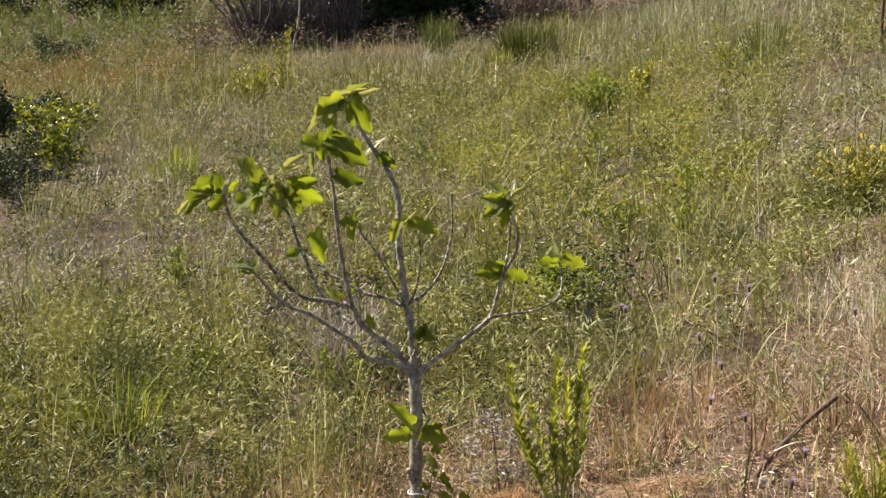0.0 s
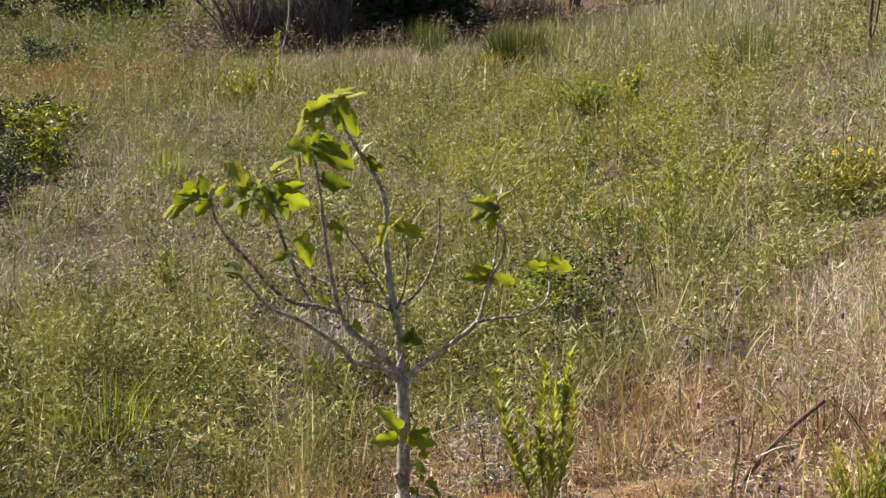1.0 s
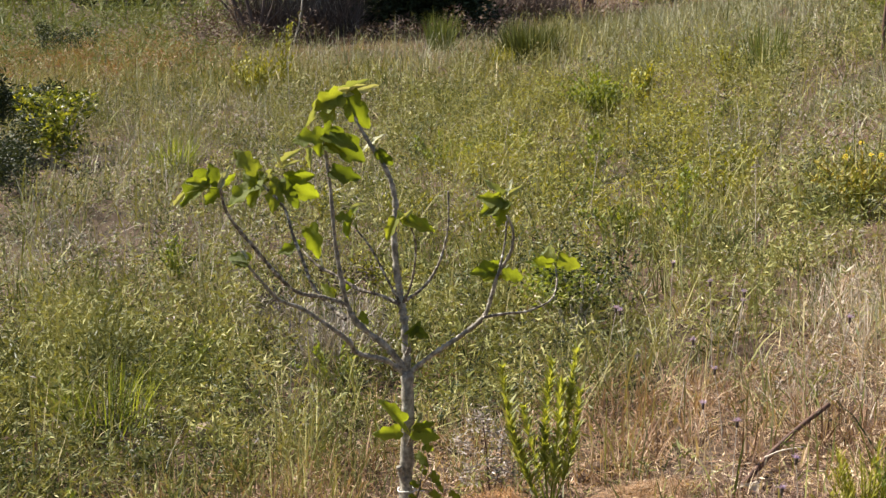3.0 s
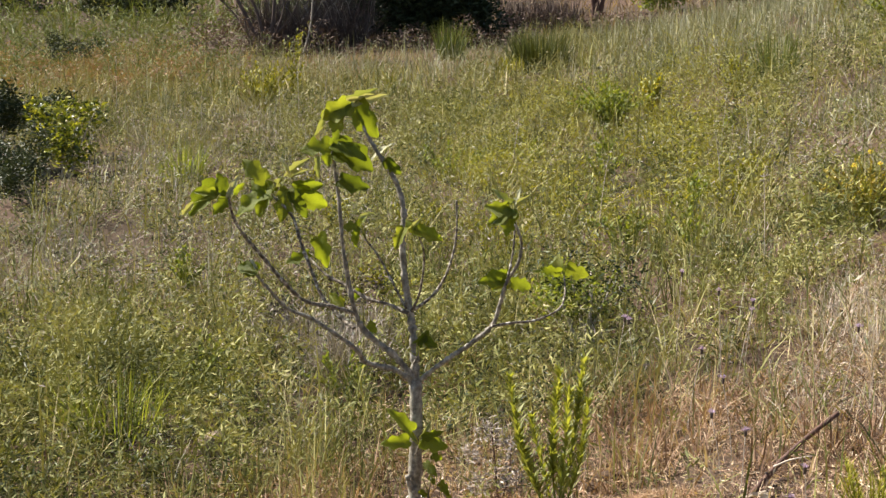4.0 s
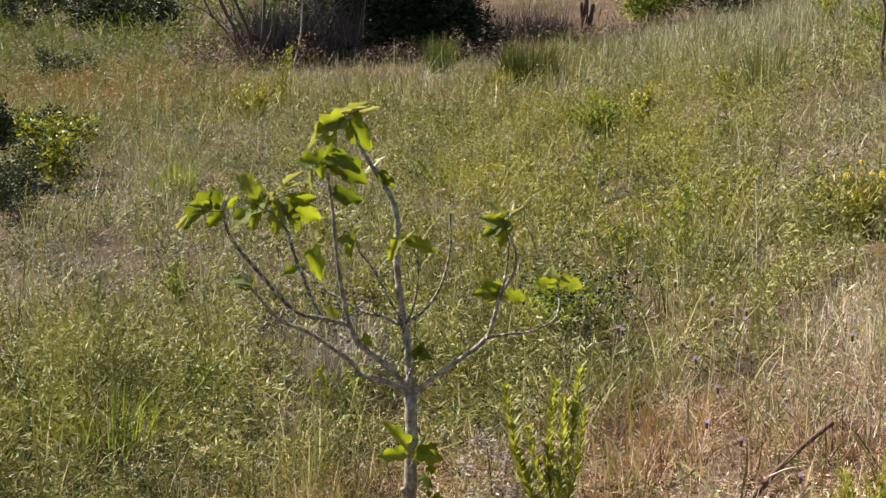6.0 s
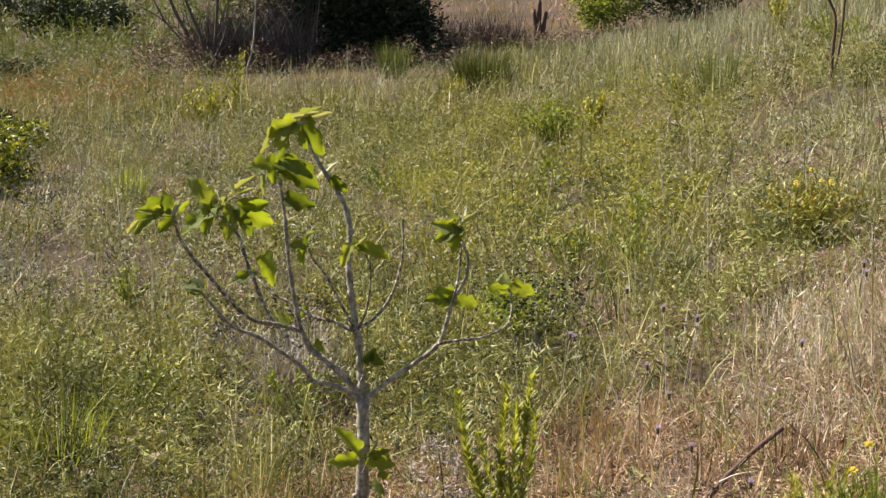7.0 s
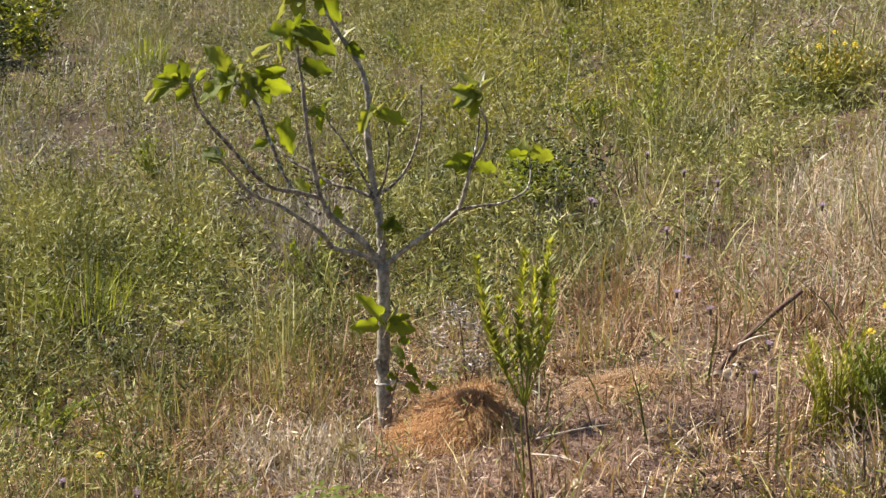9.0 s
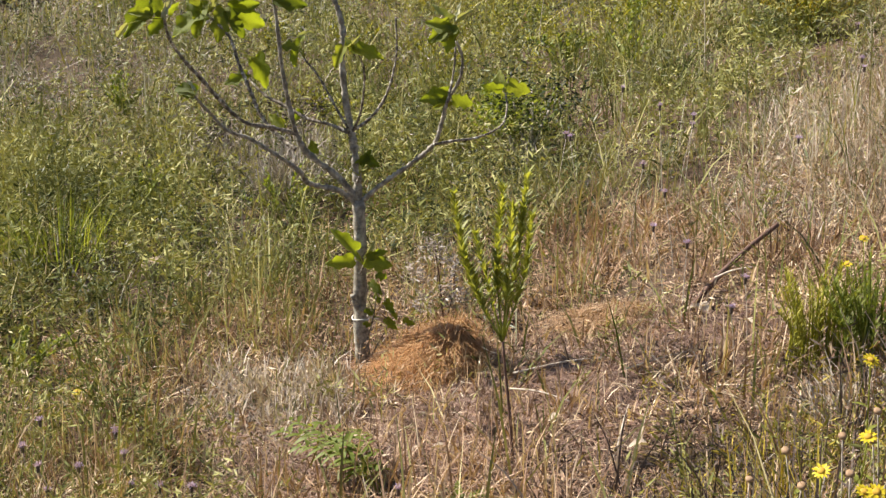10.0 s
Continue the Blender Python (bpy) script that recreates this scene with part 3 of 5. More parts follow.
stuff("bleached_grass", "tall pinkish bleached grass standing on the dry slope", "grass", M_BLEACH,
      sward(90000, 5.0, 10.5, lambda x, y: bleached(x, y) * step(-0.1, 0.5, x - 0.14 * y) * (0.05 + 0.95 * dryness(x, y + 0.2)), (0.08, 0.26), (0.0014, 0.0032), 1.0, 0.8),
      herbage(7000, 5.0, 10.5, lambda x, y: bleached(x, y) * step(-0.1, 0.5, x - 0.14 * y) * (0.1 + 0.9 * dryness(x, y + 0.2)), (0.12, 0.36), 12, (0.004, 0.009), 1.0, True))
stuff("green_grass", "green meadow grass growing on the slope", "grass", M_GRASS,
      sward(22000, 2.2, 4.4, lambda x, y: verge(x, y) * (0.6 - 0.3 * step(0, 0.3, x)), (0.06, 0.22), (0.0016, 0.0034), 0.8, 0.8),
      sward(50000, 2.2, 9, lambda x, y: 0.12 + 0.16 * step(0.2, 0.5, x) * step(4.7, 5.4, y) * dryness(x, y) + 0.8 * green(x, y), (0.08, 0.32), (0.0025, 0.006), 0.9, 0.7),
      sward(26000, 3.9, 5.9, lambda x, y: np.exp(-(((x + 0.5) / 0.5) ** 2 + ((y - 5.05) / 0.5) ** 2)), (0.07, 0.22), (0.0018, 0.0038), 0.7, 0.8),
      sward(60000, 8, 24, lambda x, y: 0.9 * (1 - 0.75 * far_dry(x, y)), (0.12, 0.38), (0.004, 0.010), 0.85, 0.6),
      sward(20000, 20, 34, lambda x, y: 0.9 * (1 - far_dry(x, y)), (0.2, 0.45), (0.008, 0.018), 0.7, 0.5))
stuff("meadow_herbs", "small-leaved green weeds crowding the field", "weeds", M_HERB,
      herbage(5000, 2.2, 4.4, lambda x, y: verge(x, y) * (1 - 0.6 * step(0, 0.3, x)), (0.05, 0.24), 22, (0.006, 0.012)),
      herbage(4500, 4.2, 7.5, lambda x, y: step(0.6, 0.95, -x) * green(x, y), (0.08, 0.30), 26, (0.006, 0.013)),
      herbage(8500, 2.2, 8.5, lambda x, y: 0.05 + 0.95 * green(x, y) * (0.25 + 0.75 * lush(x, y)), (0.05, 0.28), 24, (0.006, 0.013)),
      herbage(13000, 5.5, 18, lambda x, y: green(x, y) * (1 - 0.9 * far_dry(x, y)) * (0.15 + 0.85 * lush(x, y)), (0.08, 0.40), 34, (0.007, 0.016), 1.0, True),
      cushions(5200, 5.5, 18, lambda x, y: green(x, y) * (1 - 0.85 * far_dry(x, y)) * (0.25 + 0.75 * lush(x, y)), (0.07, 0.22), (0.15, 0.50), 120, (0.007, 0.016)),
      cushions(700, 3.4, 6.5, lambda x, y: green(x, y) * (0.4 + 0.6 * lush(x, y)), (0.05, 0.14), (0.08, 0.24), 110, (0.006, 0.012), 1.0, False))
# dark cushions that paint the deep shade between the meadow weeds
stuff("dark_herbs", "low dark green leaves painting the shade between the weeds", "weeds", M_SHADEHERB,
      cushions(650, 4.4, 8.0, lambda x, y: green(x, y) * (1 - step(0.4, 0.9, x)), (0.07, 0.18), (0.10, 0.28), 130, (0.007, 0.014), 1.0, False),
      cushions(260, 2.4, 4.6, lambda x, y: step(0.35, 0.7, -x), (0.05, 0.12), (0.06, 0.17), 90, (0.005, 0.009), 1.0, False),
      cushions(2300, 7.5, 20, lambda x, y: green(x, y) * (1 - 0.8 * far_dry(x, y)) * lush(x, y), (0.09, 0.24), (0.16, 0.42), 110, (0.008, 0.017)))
stuff("upper_herbs", "olive and rusty weeds on the upper field", "weeds", M_FAR,
      herbage(12000, 15, 34, lambda x, y: (1 - 0.95 * far_dry(x, y)) * (0.3 + 0.7 * lush(x, y)) * (1 - 0.6 * rusty(x, y)), (0.15, 0.5), 32, (0.010, 0.021), 1.0, True),
      cushions(2600, 15, 34, lambda x, y: (1 - 0.9 * far_dry(x, y)) * (0.3 + 0.7 * lush(x, y)) * (1 - 0.5 * rusty(x, y)), (0.12, 0.4), (0.2, 0.6), 90, (0.011, 0.024)))
stuff("far_weeds", "green weeds on the far side of the field", "weeds", M_FARGREEN,
      herbage(13000, 25, 50, lambda x, y: (1 - 0.95 * far_dry(x, y)) * step(0.5, 3.0, -x - 0.1 * (y - 30)), (0.2, 0.6), 28, (0.018, 0.04), 1.0, True),
      herbage(9000, 44, 100, lambda x, y: 1 - step(-5, -1, x), (0.4, 1.2), 22, (0.04, 0.09), 1.0, True),
      sward(24000, 40, 110, lambda x, y: 1 - step(-5, -1, x), (0.3, 0.9), (0.02, 0.06), 0.8, 0.5, 0.6))


def outside(x, y):
    return 1.0 * (np.abs(x) > 0.33 * np.maximum(y, 0) + 0.5)


def around(n, h, w, lean):
    """The ground beside and behind the camera."""
    x, y = np.clip(rng.normal(0, 3.6, n), -9, 9), rng.uniform(-5, 9, n)
    x, y = keep(x, y, outside(x, y) * (0.4 + 0.6 * clumps(x, y)) + (y < 2.4) * (np.abs(x) < 0.33 * np.maximum(y, 0) + 0.5))
    return blades(x, y, ground(x, y) - 0.008, rng.uniform(*h, len(x)), rng.uniform(*w, len(x)), lean, 0.6)


stuff("outer_grass", "rough grass spreading over the wider hillside", "grass", M_GRASS,
      sward(30000, 4.0, 50, outside, (0.15, 0.4), (0.008, 0.02), 0.5, 0.5, 0.6, 1.0, 0.7, 5.0), around(34000, (0.06, 0.22), (0.008, 0.018), 0.7))
stuff("outer_dry_grass", "trodden dead grass round about the slope", "grass", M_STRAW, around(46000, (0.04, 0.18), (0.007, 0.016), 1.0))
stuff("dry_stems", "brown withered stems among the daisies", "weeds", M_BRUSH,
      sward(9000, 2.2, 3.7, lambda x, y: step(0.25, 0.7, x), (0.08, 0.24), (0.0022, 0.0045), 0.8, 0.8),
      herbage(1800, 2.2, 4.0, lambda x, y: step(0.3, 0.6, x), (0.06, 0.22), 16, (0.005, 0.010)))
stuff("olive_stems", "olive stems and leaves of the withering daisies", "weeds", M_GOLD,
      sward(5000, 2.2, 3.7, lambda x, y: step(0.4, 0.75, x), (0.08, 0.24), (0.002, 0.004), 0.6, 0.7),
      herbage(1500, 2.2, 3.9, lambda x, y: step(0.4, 0.7, x), (0.06, 0.2), 14, (0.005, 0.010)))
k = 26000
px_, py_ = rng.normal(0.12, 0.42, k), rng.normal(4.12, 0.30, k)
qx_, qy_ = rng.normal(0.65, 0.35, k // 2), rng.normal(4.4, 0.22, k // 2)
px_, py_ = np.r_[px_, qx_], np.r_[py_, qy_]
stuff("reddish_litter", "reddish-brown dead litter on the trodden earth", "litter", M_REDLITTER,
      blades(px_, py_, ground(px_, py_) + 0.012 * rng.random(len(px_)), rng.uniform(0.015, 0.06, len(px_)), rng.uniform(0.0018, 0.0045, len(px_)), 1.6, 0.4, None, 0.3))
k = 2200
tx_, ty_ = np.r_[rng.normal(-0.44, 0.14, k), rng.normal(-0.30, 0.09, k // 3)], np.r_[rng.normal(4.50, 0.13, k), rng.normal(4.33, 0.10, k // 3)]
stuff("grass_tangle", "pale bleached tangle of dead grass beside the trunk", "grass", M_BLEACH,
      blades(tx_, ty_, ground(tx_, ty_) - 0.01, rng.uniform(0.04, 0.13, len(tx_)), rng.uniform(0.003, 0.006, len(tx_)), 1.5, 1.2))
stuff("far_grass", "tawny grass on the far field behind the trees", "grass", M_TAWNY,
      sward(60000, 34, 110, lambda x, y: step(-5, -1, x), (0.15, 0.45), (0.010, 0.03), 0.8, 0.5, 0.6),
      sward(150000, 24.5, 31.8, lambda x, y: 1 - step(1.6, 2.6, np.abs(x + 1.5)), (0.06, 0.18), (0.005, 0.010), 0.9, 0.5))

# ---- fig tree ----


def fig_leaf_mesh(seed):
    """A lobed leaf, 1 long, base at the origin, tip along +y, drooping and folded along its rib."""
    r = random.Random(seed)
    half = [(0.03, 0.0), (0.18, -0.07), (0.31, -0.01), (0.38, 0.13), (0.36, 0.25), (0.28, 0.35), (0.34, 0.46), (0.39, 0.59), (0.33, 0.69), (0.22, 0.73), (0.19, 0.84), (0.10, 0.95), (0.012, 1.0)]
    fold, droop, twist = r.uniform(0.1, 0.8), r.uniform(0.1, 0.5), r.uniform(-0.3, 0.3)
    V, T = [], []
    n = len(half)
    for w, l in half:
        k = r.uniform(0.88, 1.12)
        mid = max(l, 0.02)
        for s in (-1, -0.5, 0, 0.5, 1):
            yy = mid + (l - mid) * abs(s)
            xx = s * w * k
            V.append((xx, yy, fold * abs(xx) - droop * yy * yy + twist * xx * 2 + 0.05 * math.sin(11 * yy + 5 * s + 9 * fold) * abs(s)))
    for i in range(n - 1):
        for j in range(4):
            a = i * 5 + j
            T += [(a, a + 1, a + 6), (a, a + 6, a + 5)]
    return np.array(V), np.array(T)


FIG_LEAVES = [arrays("leaf", *fig_leaf_mesh(s), M_LEAF) for s in range(8)]
YOUNG_LEAVES = [arrays("young_leaf", fig_leaf_mesh(s)[0] * (0.45, 1, 1.6), fig_leaf_mesh(s)[1], M_YOUNGLEAF) for s in range(4)]
fig = thing("fig_tree", -0.16, 4.69, "young fig tree with pale grey bark and sparse new leaves", "tree")
fig.location.z = 0


def hang(limb, mesh, base, tip, facing, wide):
    """One leaf from its base to its tip, its face turned to the given side."""
    d = tip - base
    size = d.length
    d.normalize()
    side = d.cross(facing).normalized()
    ob = new(mesh.name.split(".")[0], mesh)
    ob.parent = limb
    ob.matrix_local = Matrix.Translation(base) @ Matrix((side, d, side.cross(d))).transposed().to_4x4() @ Matrix.Diagonal((size * wide, size, size, 1))
    return ob


def grow(tree, name, pts, r0, r1, leaves, depth=0.0):
    """A limb of the tree through the points (metres from its foot), and its leaves: x and z of the base and of the tip, and 1 for a young one."""
    limb = part("trunk" if name == "trunk" else "branch", tube(pts, r0, r1, 10, 6 if r0 > 0.014 else 13, 0.10 if r0 > 0.014 else 0.26), M_BARK if r0 > 0.0065 else M_YOUNGBARK, tree)
    r = random.Random(len(pts) * 100 + len(leaves) + int(1000 * r0))
    line = curve_points(pts, 4)
    for x0, z0, x1, z1, young in leaves:
        y = depth + r.uniform(-0.02, 0.02)
        base = Vector((x0, y, z0))
        tip = Vector((x1, y + r.uniform(-0.035, 0.015), z1))
        facing = Vector((r.uniform(-0.9, 0.5), -1, r.uniform(-0.1, 0.9)))
        hang(limb, r.choice(YOUNG_LEAVES if young else FIG_LEAVES), base, tip, facing, r.uniform(0.7, 1.1) if young else r.uniform(0.65, 0.95))
        near = min(line, key=lambda p: (p - base).length)
        if 0.008 < (base - near).length < 0.2:
            part("leaf_stalk", tube([near, near.lerp(base, 0.5) + Vector((0, 0, 0.006)), base], 0.0017, 0.0013, 5, 2), M_WEED, limb)


grow(fig, 'trunk',
     [(0.002, 0.0, -0.003), (-0.005, 0.0, 0.093), (-0.006, 0.0, 0.203), (-0.003, 0.0, 0.383), (-0.006, 0.0, 0.53)],
     0.0235, 0.0193,
     [])
grow(fig, 'leader',
     [(-0.006, 0.0, 0.523), (-0.014, 0.006, 0.667), (-0.026, 0.011, 0.75), (-0.041, 0.017, 0.84), (-0.05, 0.022, 0.961), (-0.046, 0.028, 1.047), (-0.068, 0.033, 1.132), (-0.11, 0.039, 1.2), (-0.153, 0.044, 1.268), (-0.2, 0.05, 1.356)],
     0.0127, 0.0045,
     [(-0.207, 1.368, -0.299, 1.329, 0), (-0.229, 1.367, -0.264, 1.261, 0), (-0.283, 1.349, -0.309, 1.269, 1), (-0.192, 1.374, -0.138, 1.275, 0), (-0.203, 1.375, -0.11, 1.398, 1), (-0.195, 1.38, -0.147, 1.418, 1), (-0.14, 1.199, -0.097, 1.262, 1), (-0.1, 1.206, -0.053, 1.153, 0), (-0.174, 1.248, -0.162, 1.224, 1), (-0.107, 1.206, -0.087, 1.177, 1), (-0.219, 1.363, -0.28, 1.359, 0)], 0.045)
grow(fig, 'left_limb',
     [(-0.009, 0.0, 0.53), (-0.07, -0.017, 0.611), (-0.154, -0.034, 0.685), (-0.186, -0.051, 0.75), (-0.207, -0.069, 0.858), (-0.221, -0.086, 0.963), (-0.231, -0.103, 1.101), (-0.249, -0.12, 1.25)],
     0.0106, 0.0042,
     [(-0.254, 1.26, -0.334, 1.266, 0), (-0.255, 1.255, -0.271, 1.194, 0), (-0.245, 1.267, -0.15, 1.251, 0), (-0.239, 1.25, -0.124, 1.205, 0), (-0.249, 1.268, -0.225, 1.309, 0), (-0.226, 1.164, -0.147, 1.138, 0), (-0.285, 1.227, -0.291, 1.177, 1), (-0.254, 1.253, -0.219, 1.214, 0)], -0.12)
grow(fig, 'left_branch',
     [(-0.184, -0.05, 0.747), (-0.251, -0.079, 0.774), (-0.332, -0.107, 0.797), (-0.394, -0.136, 0.863), (-0.439, -0.164, 0.928), (-0.491, -0.193, 0.999), (-0.523, -0.221, 1.062), (-0.531, -0.25, 1.124)],
     0.0065, 0.004,
     [(-0.562, 1.154, -0.651, 1.091, 0), (-0.631, 1.111, -0.674, 1.062, 1), (-0.54, 1.121, -0.585, 1.069, 0), (-0.534, 1.138, -0.561, 1.199, 0), (-0.529, 1.131, -0.507, 1.193, 1), (-0.521, 1.138, -0.488, 1.167, 0), (-0.571, 1.139, -0.619, 1.15, 0)], -0.25)
grow(fig, 'low_branch',
     [(-0.016, 0.0, 0.523), (-0.069, -0.037, 0.572), (-0.152, -0.075, 0.603), (-0.174, -0.112, 0.647), (-0.221, -0.15, 0.696), (-0.308, -0.188, 0.764), (-0.369, -0.225, 0.798), (-0.412, -0.263, 0.856), (-0.449, -0.3, 0.913)],
     0.0092, 0.0034,
     [(-0.443, 0.926, -0.511, 0.938, 0), (-0.446, 0.936, -0.465, 0.968, 1), (-0.453, 0.919, -0.489, 0.912, 0)], -0.3)
grow(fig, 'upright_branch',
     [(-0.19, -0.05, 0.701), (-0.231, -0.017, 0.725), (-0.293, 0.017, 0.784), (-0.327, 0.05, 0.855), (-0.363, 0.083, 0.933), (-0.395, 0.117, 1.015), (-0.462, 0.15, 1.077)],
     0.0065, 0.0037,
     [(-0.474, 1.093, -0.574, 1.018, 0), (-0.474, 1.072, -0.514, 1.004, 0), (-0.485, 1.081, -0.526, 1.121, 0), (-0.479, 1.121, -0.546, 1.184, 0), (-0.409, 1.097, -0.433, 1.001, 0), (-0.402, 1.09, -0.347, 1.006, 0), (-0.387, 1.087, -0.289, 1.031, 0), (-0.393, 1.097, -0.302, 1.105, 0), (-0.431, 1.129, -0.446, 1.093, 1), (-0.405, 1.129, -0.361, 1.156, 1), (-0.412, 1.139, -0.418, 1.187, 1), (-0.4, 1.15, -0.357, 1.189, 1), (-0.323, 0.942, -0.287, 0.86, 0), (-0.344, 0.952, -0.322, 0.927, 1), (-0.347, 0.892, -0.414, 0.869, 0), (-0.456, 1.107, -0.492, 1.061, 0)], 0.15)
grow(fig, 'cross_branch',
     [(-0.029, 0.0, 0.739), (-0.088, 0.033, 0.758), (-0.159, 0.067, 0.77), (-0.231, 0.1, 0.805), (-0.286, 0.133, 0.825), (-0.333, 0.167, 0.86), (-0.359, 0.2, 0.897)],
     0.0062, 0.0034,
     [(-0.192, 0.775, -0.207, 0.734, 0), (-0.243, 0.721, -0.298, 0.746, 0)], 0.2)
grow(fig, 'thin_branch',
     [(-0.035, 0.0, 0.753), (-0.08, 0.04, 0.827), (-0.124, 0.08, 0.898), (-0.168, 0.12, 0.944)],
     0.0042, 0.0025,
     [(-0.187, 0.98, -0.238, 0.99, 0), (-0.189, 0.968, -0.21, 0.912, 0), (-0.185, 1.012, -0.15, 1.037, 1), (-0.171, 0.977, -0.15, 0.998, 1), (-0.185, 0.991, -0.168, 1.026, 0)], 0.12)
grow(fig, 'thin_right',
     [(-0.018, 0.0, 0.749), (0.003, -0.025, 0.8), (0.016, -0.05, 0.871), (0.019, -0.075, 0.944), (0.004, -0.1, 1.0)],
     0.0042, 0.0025,
     [(-0.011, 1.012, -0.036, 1.042, 0), (-0.009, 1.015, 0.077, 0.989, 0), (-0.039, 1.018, -0.069, 0.957, 0), (-0.013, 1.022, 0.007, 1.049, 1)], -0.1)
grow(fig, 'right_branch',
     [(-0.022, 0.0, 0.746), (0.019, 0.02, 0.769), (0.06, 0.04, 0.809), (0.093, 0.06, 0.875), (0.113, 0.08, 0.968), (0.112, 0.1, 1.074)],
     0.0057, 0.0028,
     [])
grow(fig, 'far_limb',
     [(0.001, 0.0, 0.523), (0.067, -0.019, 0.585), (0.153, -0.037, 0.651), (0.224, -0.056, 0.717), (0.248, -0.075, 0.79), (0.264, -0.094, 0.854), (0.3, -0.112, 0.926), (0.306, -0.131, 0.989), (0.288, -0.15, 1.042)],
     0.0085, 0.0034,
     [(0.279, 1.089, 0.256, 1.006, 0), (0.271, 1.089, 0.214, 1.042, 0), (0.265, 1.093, 0.206, 1.092, 0), (0.283, 1.099, 0.326, 1.126, 1), (0.274, 1.106, 0.238, 1.142, 1), (0.282, 1.109, 0.298, 1.142, 1), (0.271, 1.066, 0.222, 1.052, 1)], -0.15)
grow(fig, 'far_twig',
     [(0.263, -0.13, 0.857), (0.28, -0.103, 0.933), (0.287, -0.077, 1.013), (0.277, -0.05, 1.059)],
     0.0037, 0.0025,
     [(0.265, 0.866, 0.191, 0.865, 0), (0.272, 0.852, 0.222, 0.835, 0), (0.279, 0.85, 0.346, 0.837, 0), (0.262, 0.866, 0.265, 0.897, 0)], -0.07)
grow(fig, 'side_twig',
     [(0.224, -0.08, 0.722), (0.29, -0.024, 0.72), (0.36, 0.032, 0.717), (0.432, 0.088, 0.74), (0.453, 0.144, 0.778), (0.452, 0.2, 0.821)],
     0.0045, 0.0025,
     [(0.448, 0.838, 0.423, 0.885, 0), (0.462, 0.849, 0.531, 0.814, 0), (0.44, 0.834, 0.384, 0.845, 0)], 0.2)
grow(fig, 'sucker',
     [(0.006, -0.02, 0.054), (0.035, -0.035, 0.16), (0.046, -0.05, 0.238)],
     0.0028, 0.002,
     [(0.029, 0.287, 0.059, 0.26, 0), (0.011, 0.188, 0.037, 0.162, 0), (0.073, 0.215, 0.098, 0.193, 0), (0.007, 0.144, 0.028, 0.124, 0), (0.049, 0.304, 0.079, 0.277, 0), (0.038, 0.235, 0.063, 0.213, 0), (0.075, 0.16, 0.105, 0.133, 0)], -0.04)
grow(fig, 'sucker',
     [(0.012, -0.01, 0.0), (0.06, -0.02, 0.09), (0.095, -0.03, 0.155), (0.13, -0.03, 0.165)],
     0.0022, 0.0014,
     [(0.133, 0.165, 0.157, 0.143, 0), (0.09, 0.188, 0.11, 0.17, 0)], -0.04)
grow(fig, 'trunk_shoot',
     [(-0.003, -0.02, 0.3), (0.008, -0.03, 0.33)],
     0.0042, 0.0028,
     [(-0.014, 0.382, -0.07, 0.452, 0), (-0.021, 0.36, -0.104, 0.351, 0), (0.017, 0.357, 0.095, 0.336, 0), (0.024, 0.364, 0.08, 0.377, 0), (0.013, 0.364, 0.043, 0.404, 1)], -0.05)
grow(fig, 'inner_shoot',
     [(-0.012, -0.01, 0.583), (-0.001, -0.03, 0.614)],
     0.0028, 0.0021,
     [(-0.132, 0.681, -0.146, 0.72, 0), (0.017, 0.661, 0.053, 0.651, 0), (-0.002, 0.651, 0.032, 0.683, 0)], -0.02)
grow(fig, 'cut_stub',
     [(-0.004, -0.015, 0.175), (-0.021, -0.022, 0.201), (-0.027, -0.03, 0.234)],
     0.0084, 0.0076,
     [])

ring = [(0.027 * math.cos(a) - 0.005, 0.027 * math.sin(a), 0.15 + 0.002 * math.sin(3 * a)) for a in np.linspace(0, 6.2832, 15)]
part("tie", tube(ring + [(0.05, -0.02, 0.152)], 0.0022, 0.0018, 6, 2), M_TIE, fig, "white plastic tie round the trunk")

# ---- plants about the tree ----


def leafy_spike(foot, top, bend, n, size, width, bare=0.1):
    """A stalk from foot to top and narrow leaves set up along it."""
    mid = Vector(foot).lerp(Vector(top), 0.5) + Vector(bend)
    line = curve_points([foot, mid, top], 12)
    stalk = tube([foot, mid, top], 0.0032, 0.0012, 6, 5)
    P = np.array([tuple(p) for p in line])
    t = bare + (1 - bare) * rng.uniform(0, 1, n) ** 0.7
    c = np.array([np.interp(t, np.linspace(0, 1, len(P)), P[:, k]) for k in range(3)]).T
    a = rng.uniform(0, 6.283, n)
    d = np.c_[np.cos(a), np.sin(a), rng.uniform(1.2, 2.6, n)]
    d /= np.linalg.norm(d, axis=1)[:, None]
    s = np.c_[-np.sin(a), np.cos(a), 0 * a]
    L = (size * rng.uniform(0.6, 1.15, n) * (1.15 - 0.5 * t))[:, None]
    nn = np.c_[np.cos(a), np.sin(a), 0 * a]
    V = np.stack([c, c + d * L * 0.5 + s * width, c + d * L * 0.5 - s * width, c + d * L + nn * L * 0.25], 1).reshape(-1, 3)
    T = (np.arange(n)[:, None, None] * 4 + np.array([[0, 1, 2], [1, 3, 2]])).reshape(-1, 3)
    return stalk, (V, T)


